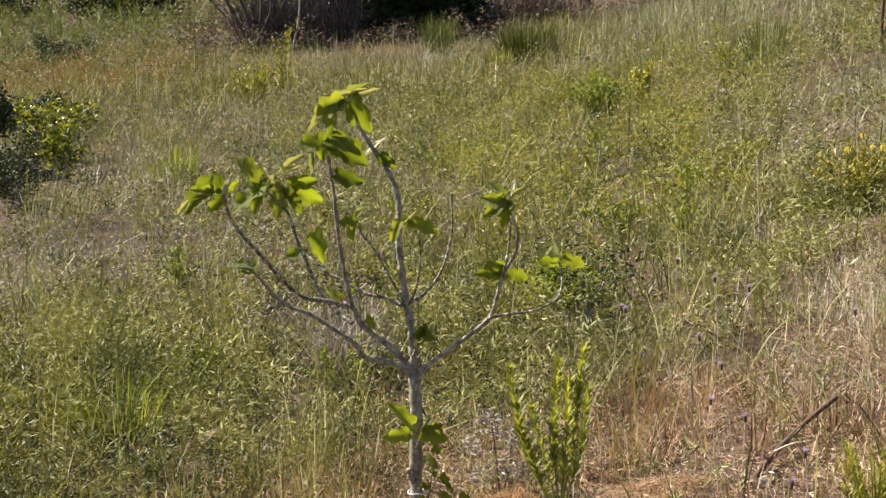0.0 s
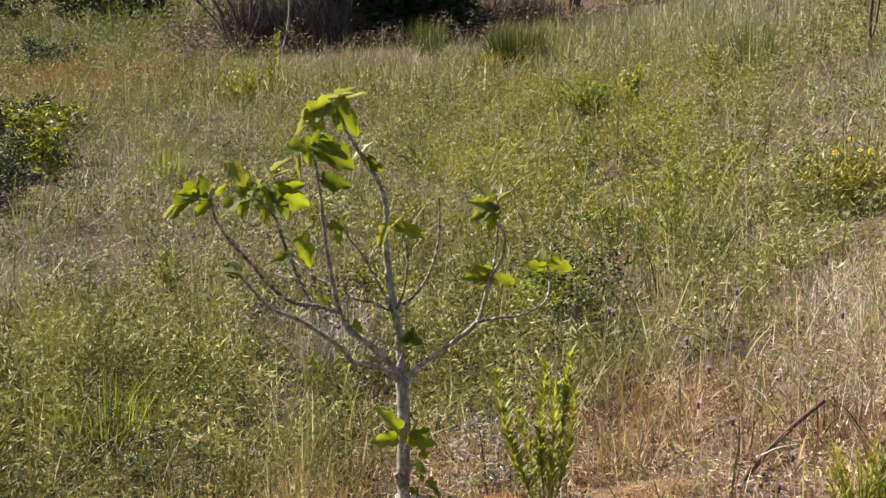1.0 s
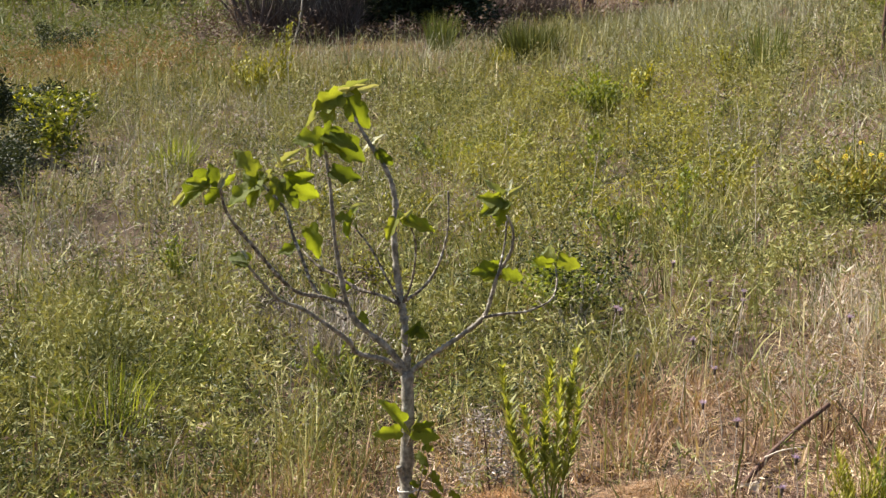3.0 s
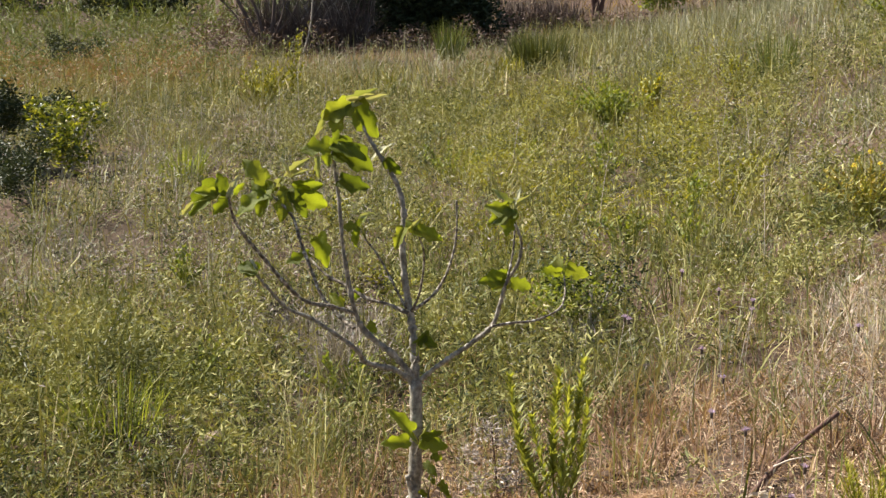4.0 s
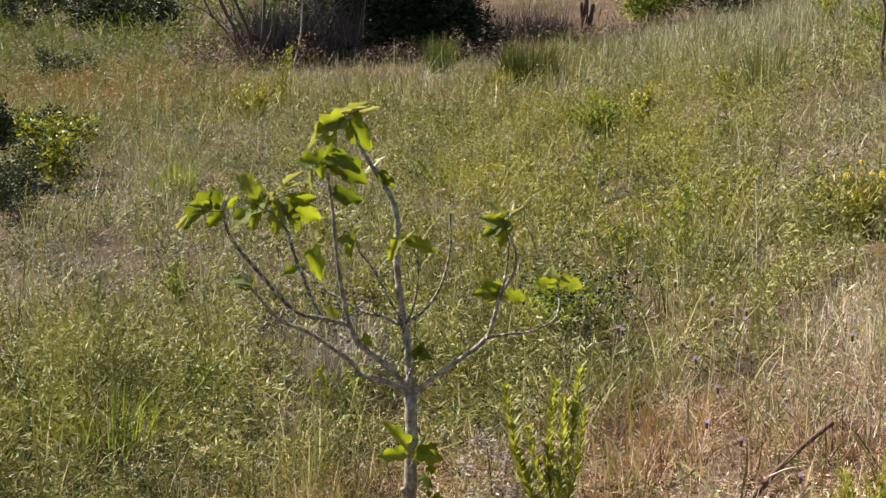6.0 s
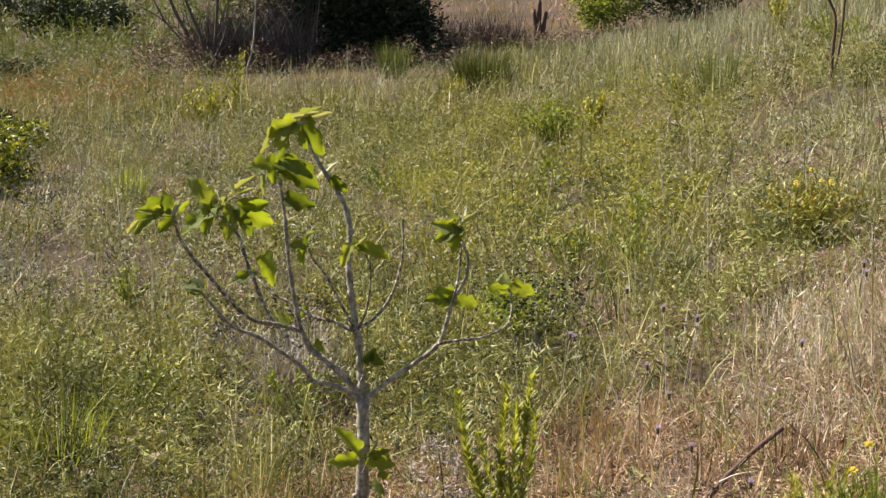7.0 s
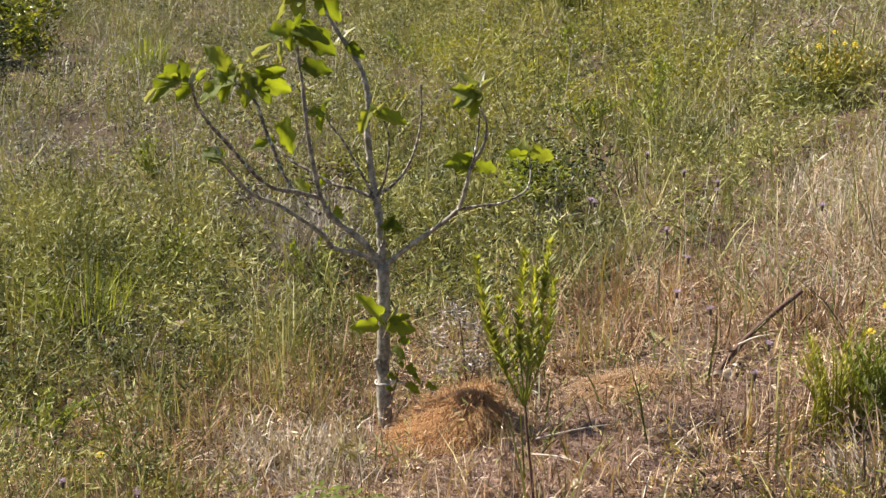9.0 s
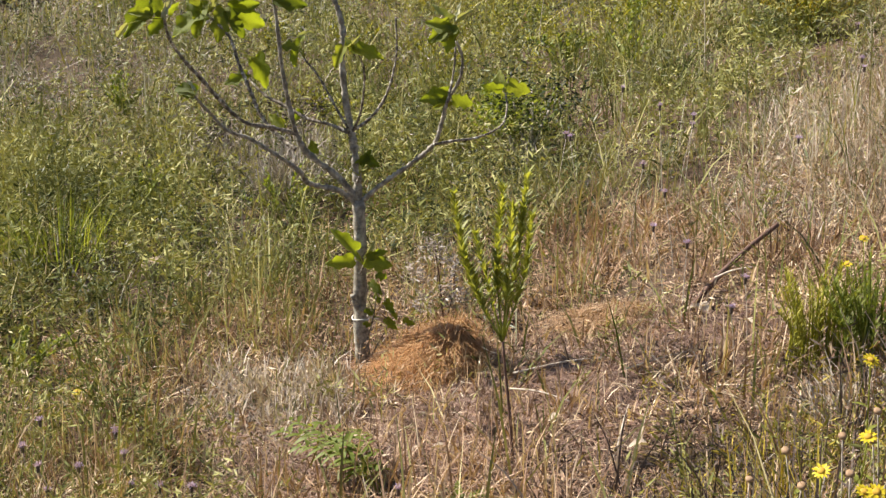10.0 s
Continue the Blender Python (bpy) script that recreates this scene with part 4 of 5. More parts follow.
weed = thing("fleabane_plant", 0.26, 3.82, "tall upright green weed with narrow leaves and dark stem", "weed")
part("stem", tube([(0, 0, 0), (-0.012, 0.015, 0.15), (-0.03, 0.03, 0.33)], 0.0042, 0.0033, 7, 4), M_DARKWOOD, weed, "thin dark woody stem")
for top, bend, n in (((-0.158, 0.04, 0.715), (-0.02, 0, -0.03), 150), ((-0.03, 0.05, 0.73), (-0.015, 0.01, 0), 150), ((-0.008, 0.0, 0.69), (0.0, -0.02, 0), 110),
                     ((0.03, 0.04, 0.765), (0.005, -0.01, 0), 150), ((0.045, 0.06, 0.65), (0.015, 0, 0), 110), ((-0.13, 0.02, 0.55), (-0.01, 0, 0), 80), ((-0.10, 0.08, 0.60), (0, 0, 0), 70)):
    stalk, leaves = leafy_spike((-0.03, 0.03, 0.325), top, bend, int(n * 1.6), 0.05, 0.0038, 0.2)
    s = part("shoot", stalk, M_WEED, weed)
    part("foliage", leaves, M_WEED, s)


def mound(x, y, rx, ry, h, n, label, peak=0.2, pelt=M_RUST):
    """A heap of dead matted grass: an uneven core with its top off centre, and a pelt of stalks combed down over it."""
    m = thing("grass_mound", x, y, label, "grass mound", "mounds of dead grass")

    def top(u, v):
        q = np.hypot(u, v)
        return h * np.clip(1 - q ** 1.6, 0, 1) * (1 + 0.12 * np.sin(9 * u + x) * np.sin(8 * v)) - 0.02 * q

    rings, sides = 10, 32
    V, T = [(rx * peak, 0, h)], []
    for i in range(1, rings + 1):
        t = i / rings
        for k in range(sides):
            a = 6.2832 * k / sides
            q = 1 + 0.10 * math.sin(3 * a + x * 9) + 0.06 * math.sin(7 * a)
            u, v = t * math.cos(a), t * math.sin(a)
            V.append((rx * (u * q + peak * (1 - t)), ry * v * q, float(top(u, v)) * random.uniform(0.93, 1.05) - 0.02 * t))
    for k in range(sides):
        T.append((0, 1 + k, 1 + (k + 1) % sides))
        for i in range(rings - 1):
            a, b = 1 + i * sides + k, 1 + i * sides + (k + 1) % sides
            T += [(a, a + sides, b + sides), (a, b + sides, b)]
    part("core", (np.array(V), np.array(T)), M_RUSTCORE, m)
    t, a = np.sqrt(rng.random(n)) * rng.choice((1.0, 1.1, 1.3), n), rng.uniform(0, 6.283, n)
    u, v = t * np.cos(a), t * np.sin(a)
    px, py = rx * (u + peak * (1 - t)), ry * v
    head = np.arctan2(py - 0.02, px - rx * peak) + rng.normal(0, 0.55, n)
    length = rng.uniform(0.03, 0.085, n)
    strands = blades(px, py, top(u, v) + 0.002 + 0.014 * rng.random(n), length, rng.uniform(0.0014, 0.0030, n), 0.8, 0.3, head, -0.25)
    k = rng.random(n) < 0.3
    stray = blades(px[k], py[k], top(u, v)[k], rng.uniform(0.03, 0.08, k.sum()), rng.uniform(0.0012, 0.0022, k.sum()), 0.9, 0.5, None, 0.7)
    part("thatch", join(strands, stray), pelt, m)["kind"] = "stuff"
    return m


mound(0.06, 4.60, 0.19, 0.2, 0.14, 10500, "rusty orange heap of dead grass beside the tree", 0.4)
mound(0.66, 4.74, 0.19, 0.13, 0.04, 3200, "low rust-brown mat of dead grass on the slope", 0.1, M_DULLRUST)

stick = thing("fallen_stick", 1.05, 4.95, "dark brown dead stick leaning in dry grass", "stick")


def rel(ob, p):
    return tuple(Vector(p) - ob.location)


part("stick_wood", tube([rel(stick, p) for p in ((0.835, 4.625, 0.165), (0.95, 4.73, 0.255), (1.055, 4.79, 0.335), (1.165, 4.85, 0.40))], 0.011, 0.008, 8, 5, 0.12), M_DARKWOOD, stick)
part("twig", tube([rel(stick, p) for p in ((0.945, 4.715, 0.265), (0.99, 4.68, 0.30), (1.045, 4.64, 0.325))], 0.004, 0.002, 6, 4, 0.1), M_TWIG, stick, "bleached side twig")

withered = thing("withered_weed", 0.08, 4.98, "withered grey-brown weed with curled dead leaves", "weed")
part("stem", tube([(0.02, 0, -0.01), (0.01, 0, 0.12), (-0.01, 0, 0.28)], 0.004, 0.002, 6, 4, 0.1), M_DARKWOOD, withered)
part("stem", tube([(0.02, 0, -0.01), (0.05, 0.01, 0.10), (0.06, 0, 0.22)], 0.003, 0.0015, 6, 4, 0.1), M_DARKWOOD, withered)
part("dead_foliage", leaflets(lumps(900, [(-0.02, 0, 0.26), (0.05, 0, 0.20), (-0.07, 0.02, 0.18), (0.02, -0.02, 0.12), (-0.05, 0, 0.08), (0.07, 0, 0.09)], [0.06, 0.06, 0.055, 0.06, 0.06, 0.05], 0.2), rng.uniform(0.005, 0.011, 900), 0.0), M_GREYSTEM, withered)["kind"] = "stuff"


def flat_leaf(length, width, fold=0.3, droop=0.3, n=6):
    """One pointed leaf along +y, bent downwards."""
    V, T = [], []
    for i in range(n + 1):
        t = i / n
        w = width * math.sin(math.pi * min(0.97, 0.06 + 0.94 * t)) ** 0.8
        z = -droop * length * t * t
        V += [(-w, t * length, z + fold * w), (0, t * length, z), (w, t * length, z + fold * w)]
    for i in range(n):
        for j in (0, 1):
            a = i * 3 + j
            T += [(a, a + 1, a + 4), (a, a + 4, a + 3)]
    return np.array(V), np.array(T)


def turned(data, m):
    v, t = data
    return np.array([tuple(m @ Vector(p)) for p in v]), t


def wiry_shrub(name, x, y, h, r, stalks, label, category, mat, width=0.003):
    """A low shrub of many thin arching shoots from one root."""
    sh = thing(name, x, y, label, category)
    for k in range(4):
        a = random.uniform(0, 6.28)
        part("stem", tube([(0, 0, -0.01), (r * 0.3 * math.cos(a), r * 0.3 * math.sin(a), h * 0.3), (r * 0.6 * math.cos(a), r * 0.6 * math.sin(a), h * 0.7)], 0.004, 0.002, 6, 3, 0.1), M_TWIG, sh)
    n = stalks
    q, a = np.sqrt(rng.random(n)), rng.uniform(0, 6.283, n)
    z = rng.uniform(0, 0.6, n) * h * (1 - 0.5 * q)
    part("foliage", blades(q * r * 0.8 * np.cos(a), q * r * 0.8 * np.sin(a), z, rng.uniform(0.25, 0.6, n) * h, rng.uniform(0.7, 1.3, n) * width, 0.8, 0.6, a + rng.normal(0, 1, n)), mat, sh)
    return sh


def sprigs(name, x, y, w, h, shoots, leaves, size, width, label, category, mat, droop=0.3, seed=1, root=0.25):
    """A weed of upright leafy shoots that spread from one root."""
    sp = thing(name, x, y, label, category)
    r = random.Random(seed)
    for k in range(shoots):
        a, q = r.uniform(0, 6.283), math.sqrt(r.random())
        top = (q * w / 2 * math.cos(a), q * w / 2 * math.sin(a), h * r.uniform(0.55, 1.0) * (1 - 0.35 * q))
        foot = (top[0] * root, top[1] * root, -0.01)
        stalk, lv = leafy_spike(foot, top, (-top[0] * droop * 0.5, -top[1] * droop * 0.5, h * 0.1 * droop), leaves, size, width)
        sh = part("shoot", stalk, mat, sp)
        part("foliage", lv, mat, sh)
    return sp


sprigs("broom_shrub", 1.10, 4.07, 0.24, 0.40, 38, 60, 0.034, 0.0016, "small green wiry shrub in dry grass", "shrub", M_YHERB, 0.5, 2, 0.7)
sprigs("broom_shrub", 1.24, 4.03, 0.34, 0.36, 52, 60, 0.034, 0.0016, "small dark green wiry shrub in dry grass", "shrub", M_BUSHLEAF, 0.5, 3, 0.7)
wiry_shrub("dead_shrub", 1.15, 3.68, 0.17, 0.22, 420, "bleached grey dead shrub with brittle twigs", "dead shrub", M_TWIG, 0.0028)

for x, y, h, r in ((-0.55, 6.69, 0.34, 0.22), (-0.83, 7.30, 0.30, 0.28), (-0.47, 7.14, 0.30, 0.18)):
    wiry_shrub("dead_weed", x, y, h, r, 420, "grey tangled dead weed with bare twigs", "dead weed", M_GREYSTEM, 0.0042)

frond = thing("leafy_weed", -0.07, 3.72, "low green weed with arching feathery leaves", "weed")
for k, (ang, ln) in enumerate(((132, 0.40), (124, 0.34), (142, 0.36), (112, 0.24), (152, 0.26), (128, 0.22), (137, 0.30))):
    a = radians(ang)
    fr = part("frond", tube([(0, 0, 0), (math.cos(a) * ln * 0.5, math.sin(a) * ln * 0.5, 0.10), (math.cos(a) * ln, math.sin(a) * ln, 0.10)], 0.002, 0.001, 5, 4), M_WEED, frond)
    for i in range(10):
        t = 0.2 + 0.8 * i / 9
        for side in (-1, 1):
            base = Vector((math.cos(a) * ln * t, math.sin(a) * ln * t, 0.03 + 0.14 * t * (1.5 - t)))
            m = Matrix.Translation(base) @ Euler((random.uniform(-0.3, 0.5), random.uniform(-0.4, 0.4), a - 1.57 + side * 0.9)).to_matrix().to_4x4()
            part("leaflet", turned(flat_leaf(0.062 * (1.15 - 0.6 * t), 0.0065, 0.2, 0.4, 4), m), M_BUSHLEAF, fr)

thistle = thing("thistle_rosette", 0.11, 3.6, "blue-green prickly thistle rosette on bare earth", "thistle")
for k in range(11):
    m = Euler((radians(random.uniform(15, 60)), 0, k * 2.4)).to_matrix().to_4x4()
    part("leaf", turned(flat_leaf(random.uniform(0.06, 0.1), 0.012, 0.5, 0.4), Matrix.Translation((0, 0, 0.01)) @ m), M_BUSHLEAF, thistle)


def daisy(x, y, h, size, open_head, label):
    """A wild daisy: stem, two leaves and a head of petals round a disc."""
    fl = thing("yellow_daisy", x, y, label, "flower", "yellow daisies")
    lx, ly = random.uniform(-0.03, 0.03), random.uniform(-0.03, 0.03)
    part("stem", tube([(0, 0, -0.01), (lx * 0.3, ly * 0.3, h * 0.5), (lx, ly, h)], 0.0022, 0.0015, 6, 4), M_WEED if open_head else M_TWIG, fl)
    for k in range(3):
        m = Matrix.Translation((lx * 0.2, ly * 0.2, h * (0.2 + 0.2 * k))) @ Euler((0.5, 0, k * 2.2 + x * 9)).to_matrix().to_4x4()
        part("leaf", turned(flat_leaf(0.04, 0.006), m), M_WEED, fl)
    tilt = Euler((random.uniform(0.1, 0.75), random.uniform(-0.4, 0.4), 0)).to_matrix().to_4x4()
    at = Matrix.Translation((lx, ly, h)) @ tilt
    rad = size / 2
    disc = []
    for t, zz in ((0.0, 0.28), (0.3, 0.26), (0.46, 0.12), (0.42, -0.12), (0.1, -0.2)):
        disc.append((t * rad, zz * rad))
    V, T = [], []
    for r_, z_ in disc:
        for k in range(10):
            V.append((r_ * math.cos(k * 0.6283), r_ * math.sin(k * 0.6283), z_))
    for i in range(4):
        for k in range(10):
            a, b = i * 10 + k, i * 10 + (k + 1) % 10
            T += [(a, a + 10, b + 10), (a, b + 10, b)]
    part("disc", turned((np.array(V), np.array(T)), at), M_YELCORE if open_head else M_DULLRUST, fl)
    if open_head:
        for k in range(13):
            m = at @ Euler((random.uniform(-0.1, 0.35), 0, k * 0.4833)).to_matrix().to_4x4() @ Matrix.Translation((0, rad * 0.35, 0))
            part("petal", turned(flat_leaf(rad * 0.7, rad * 0.17, 0.2, 0.15, 3), m), M_YELLOW, fl)
    return fl


for x, y, h in ((0.92, 2.994, 0.28), (0.818, 2.899, 0.26), (0.872, 2.754, 0.26), (0.90, 2.80, 0.24), (1.045, 3.362, 0.30), (1.175, 4.051, 0.30), (1.259, 4.167, 0.30), (-0.977, 4.262, 0.12)):
    daisy(x, y, h, 0.038 if y < 4 else 0.028, True, "yellow wild daisy in flower on a thin stem")
for x, y, h in ((0.812, 3.059, 0.24), (0.703, 3.037, 0.22), (0.907, 3.044, 0.25), (0.965, 3.001, 0.25), (0.76, 2.90, 0.23), (0.87, 2.86, 0.25), (0.93, 2.90, 0.24), (0.76, 2.78, 0.24), (1.0, 3.1, 0.28), (0.70, 2.86, 0.2), (0.83, 2.98, 0.22), (0.97, 2.85, 0.26)):
    daisy(x, y, h, 0.042, False, "withered brown daisy head on a dry stem")


def knapweed(x, y, h):
    """A thin stem with a purple brush of florets on a scaly cup."""
    fl = thing("purple_knapweed", x, y, "purple knapweed flower on a thin dry stem", "flower", "purple wild flowers")
    lx = random.uniform(-0.05, 0.05)
    part("stem", tube([(lx, 0.02, -0.01), (lx * 0.6, 0.01, h * 0.5), (0, 0, h)], 0.0016, 0.0012, 5, 4), M_TWIG, fl)
    part("cup", tube([(0, 0, h - 0.004), (0, 0, h + 0.006), (0, 0, h + 0.016)], 0.004, 0.006, 8, 2, 0.1), M_BRUSH, fl)
    n = 60
    a, l = rng.uniform(0, 6.283, n), rng.uniform(0.1, 1.0, n)
    part("floret_brush", blades(0.003 * np.cos(a), 0.003 * np.sin(a), np.full(n, h + 0.014), rng.uniform(0.009, 0.016, n), np.full(n, 0.0022), 0.9, 0.3, a), M_PURPLE, fl)
    return fl


for x, y, h in ((0.58, 5.855, 0.35), (1.057, 5.836, 0.35), (0.814, 4.945, 0.30), (0.857, 6.363, 0.40), (0.874, 4.11, 0.20), (0.822, 4.544, 0.25),
                (1.725, 6.004, 0.35), (1.894, 6.692, 0.35), (-1.023, 3.84, 0.12), (-0.037, 3.47, 0.12), (0.756, 4.782, 0.25), (0.937, 5.898, 0.40),
                (-0.789, 3.892, 0.15), (-0.807, 3.989, 0.12), (0.805, 5.377, 0.30), (1.06, 5.87, 0.31), (1.75, 6.05, 0.30), (0.60, 5.9, 0.33),
                (-0.95, 3.7, 0.13), (-0.86, 3.75, 0.11), (-0.70, 3.62, 0.12), (-0.64, 3.66, 0.10), (-0.75, 3.80, 0.13), (-0.90, 3.58, 0.12), (-1.0, 3.95, 0.15), (-0.55, 3.60, 0.12), (0.95, 4.3, 0.2), (1.3, 5.2, 0.3)):
    knapweed(x, y, h)


def dead_leaf(x, y, size, dz=0.02):
    lf = thing("fallen_leaf", x, y, "curled bleached leaf lying on dry ground", "leaf", "fallen leaves", dz)
    m = Euler((random.uniform(-0.4, 0.4), random.uniform(-0.5, 0.5), random.uniform(0, 6.28))).to_matrix().to_4x4()
    return part("blade", turned(flat_leaf(size, size * 0.3, 0.9, 0.5), m), M_CREAM, lf)


for x, y, sz in ((0.05, 3.954, 0.06), (0.08, 3.93, 0.05), (0.02, 3.97, 0.04), (0.25, 4.449, 0.07), (0.89, 4.63, 0.06), (0.733, 3.36, 0.06), (0.88, 4.60, 0.04),
                 (0.9, 3.9, 0.05), (0.6, 3.75, 0.05), (0.4, 4.0, 0.05), (-0.5, 4.3, 0.05), (1.0, 4.4, 0.045), (-0.885, 5.62, 0.08), (0.78, 5.3, 0.05)):
    dead_leaf(x, y, sz)


def rock(name, x, y, sx, sy, sz, label, mat=M_STONE, category="stone"):
    bm = bmesh.new()
    bmesh.ops.create_icosphere(bm, subdivisions=3, radius=1)
    for v in bm.verts:
        k = 1 + 0.25 * noise.noise(v.co * 1.3 + Vector((x, y, 0))) + 0.08 * noise.noise(v.co * 4)
        v.co = Vector((v.co.x * sx * k, v.co.y * sy * k, max(v.co.z, -0.5) * sz * k))
    me = bpy.data.meshes.new(name)
    bm.to_mesh(me)
    bm.free()
    me.materials.append(mat)
    ob = tagged(new(name, me), label, category)
    ob.location = (x, y, float(ground(np.float64(x), np.float64(y))) + sz * 0.3)
    return ob


# added lumps of dark soil colour that imitate a shadowed hollow
for x, y, r_ in ((0.476, 5.106, 0.055), (0.537, 5.140, 0.045), (0.406, 5.065, 0.035)):
    rock("earth_clod", x, y, r_, r_ * 0.8, r_ * 0.55, "dark earth lump standing in for a shaded hollow", M_SOIL, "earth clod")
rock("stone", -0.955, 5.66, 0.068, 0.05, 0.062, "pale half-buried stone among green weeds")
for x, y, a, ln in ((-0.93, 4.74, 0.5, 0.22), (-0.80, 4.70, -0.6, 0.16), (0.55, 3.85, 1.3, 0.2), (0.35, 4.15, -0.9, 0.25), (0.75, 4.25, 0.25, 0.3), (0.45, 4.35, 0.1, 0.32), (0.9, 3.55, 0.7, 0.2)):
    tw = thing("fallen_twig", x, y, "thin bleached dead twig lying on dry grass", "twig", "fallen twigs", 0.035)
    part("twig_wood", tube([(-ln / 2 * math.cos(a), -ln / 2 * math.sin(a), -0.02), (0, 0, 0.01), (ln / 2 * math.cos(a), ln / 2 * math.sin(a), 0.02)], 0.003, 0.0015, 6, 4, 0.12), M_TWIG, tw)

# ---- bushes and weeds of the field ----


def bush(name, x, y, w, h, n, size, label, mat, bark=M_TWIG, low=0.15, depth=None, stems=5, seed=1):
    """A shrub: stems from the root and a crown of leaves in uneven clumps."""
    b = thing(name, x, y, label, "bush")
    r = random.Random(seed)
    depth = depth or w
    k = 9 if w < 4 else 26
    centres = [(r.uniform(-0.36, 0.36) * w, r.uniform(-0.36, 0.36) * depth, h * r.uniform(low + 0.15, 0.8)) for _ in range(k)]
    radii = [min(w, 1.5 * h) * r.uniform(0.16, 0.3) for _ in range(k)]
    for c in centres[:stems]:
        part("stem", tube([(r.uniform(-0.08, 0.08) * w, r.uniform(-0.05, 0.05) * w, -0.03), (c[0] * 0.5, c[1] * 0.5, c[2] * 0.5), c], 0.012 * h + 0.004, 0.004 * h + 0.002, 6, 4, 0.15), bark, b)
    P = lumps(n, centres, radii, 0.35)
    P[:, 2] = np.maximum(P[:, 2], 0.02)
    part("crown", leaflets(P, size * rng.uniform(0.6, 1.3, n), 0.3, 1.5), mat, b)
    return b


def tussock(name, x, y, w, h, n, width, label, mat, lean=0.25):
    t = thing(name, x, y, label, "grass tuft")
    for k in range(8):
        m = n // 8
        q, a = np.sqrt(rng.random(m)), rng.normal(k * 0.785, 0.5, m)
        part("tiller", blades(q * w / 2 * np.cos(a), q * w / 2 * np.sin(a), np.full(m, -0.02), h * rng.uniform(0.5, 1.05, m), width * rng.uniform(0.7, 1.3, m), lean, 0.5, a), mat, t)
    return t


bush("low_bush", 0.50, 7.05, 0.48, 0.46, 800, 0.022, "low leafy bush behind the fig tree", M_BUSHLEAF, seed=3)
# same bush again in dark leaves: its shaded side put into colour
bush("low_bush", 0.54, 7.08, 0.52, 0.44, 850, 0.018, "shaded side of the low bush painted in dark leaves", M_DARKLEAF, seed=17)
bush("low_bush", -0.75, 7.6, 0.8, 0.30, 900, 0.016, "low tangled weed bush in dry grass", M_BRUSH, seed=4)
# dark leaves give the glossy bush below a painted shaded interior
bush("dark_bush", -4.2, 15.5, 0.7, 0.65, 1500, 0.035, "shaded inside of the glossy bush drawn with dark leaves", M_DARKLEAF, seed=27)
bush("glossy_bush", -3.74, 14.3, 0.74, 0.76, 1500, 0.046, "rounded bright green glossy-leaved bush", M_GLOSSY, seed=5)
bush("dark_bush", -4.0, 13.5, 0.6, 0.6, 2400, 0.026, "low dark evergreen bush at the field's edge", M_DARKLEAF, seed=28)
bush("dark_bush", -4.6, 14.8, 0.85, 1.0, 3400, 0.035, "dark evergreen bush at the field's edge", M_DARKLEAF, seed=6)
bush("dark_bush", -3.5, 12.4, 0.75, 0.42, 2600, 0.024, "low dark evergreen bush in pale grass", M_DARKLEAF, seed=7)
bush("dark_bush", -7.6, 30.0, 1.3, 0.7, 3200, 0.035, "dark bramble clump in the green field", M_DARKLEAF, seed=8)
sprigs("sprig_weed", -2.75, 20.4, 0.85, 0.85, 34, 24, 0.075, 0.014, "yellow-green leafy sprigs in the meadow", "weed", M_YHERB, 0.3, 4)
sprigs("sprig_weed", -2.45, 21.2, 0.35, 1.25, 9, 40, 0.075, 0.013, "tall upright yellow-green sprigs in the meadow", "weed", M_YHERB, 0.2, 24)
sprigs("sprig_weed", 1.60, 14.7, 0.30, 0.60, 26, 34, 0.06, 0.012, "yellow-green flowering weed in the meadow", "weed", M_MUSTARD, 0.3, 5)
sprigs("sprig_weed", 2.45, 15.0, 0.45, 0.42, 16, 22, 0.06, 0.010, "low yellow-green weed in the meadow", "weed", M_YHERB, 0.3, 6)
sprigs("sprig_weed", 1.22, 14.6, 0.9, 0.6, 64, 26, 0.055, 0.011, "dark green weed clump in the meadow", "weed", M_BUSHLEAF, 0.4, 7)
sprigs("golden_weed", 2.02, 8.0, 0.6, 0.40, 60, 24, 0.036, 0.006, "olive weed with dull yellow flowers", "weed", M_GOLD, 0.5, 8)
sprigs("sprig_weed", 1.25, 9.0, 0.34, 0.46, 14, 24, 0.045, 0.007, "leafy dark green weed in the meadow", "weed", M_BUSHLEAF, 0.3, 9)
sprigs("sprig_weed", 0.95, 11.5, 0.5, 0.42, 14, 22, 0.045, 0.008, "leafy dark green weed in the meadow", "weed", M_BUSHLEAF, 0.3, 10)
sprigs("sprig_weed", -0.2, 12.5, 0.6, 0.4, 16, 22, 0.045, 0.008, "leafy dark green weed in the meadow", "weed", M_BUSHLEAF, 0.3, 11)
sprigs("sprig_weed", -1.25, 4.75, 0.4, 0.22, 16, 20, 0.03, 0.006, "leafy dark green weed beside dry grass", "weed", M_BUSHLEAF, 0.5, 12)
sprigs("sprig_weed", -1.15, 6.6, 0.5, 0.3, 16, 20, 0.035, 0.006, "leafy dark green weed in the meadow", "weed", M_BUSHLEAF, 0.5, 13)
sprigs("sprig_weed", -0.55, 6.4, 0.5, 0.28, 14, 20, 0.035, 0.006, "leafy dark green weed in the meadow", "weed", M_BUSHLEAF, 0.5, 14)
sprigs("golden_weed", 1.98, 7.85, 0.55, 0.40, 16, 14, 0.034, 0.0045, "olive weed with narrow dull yellow flowers", "weed", M_MUSTARD, 0.7, 25)
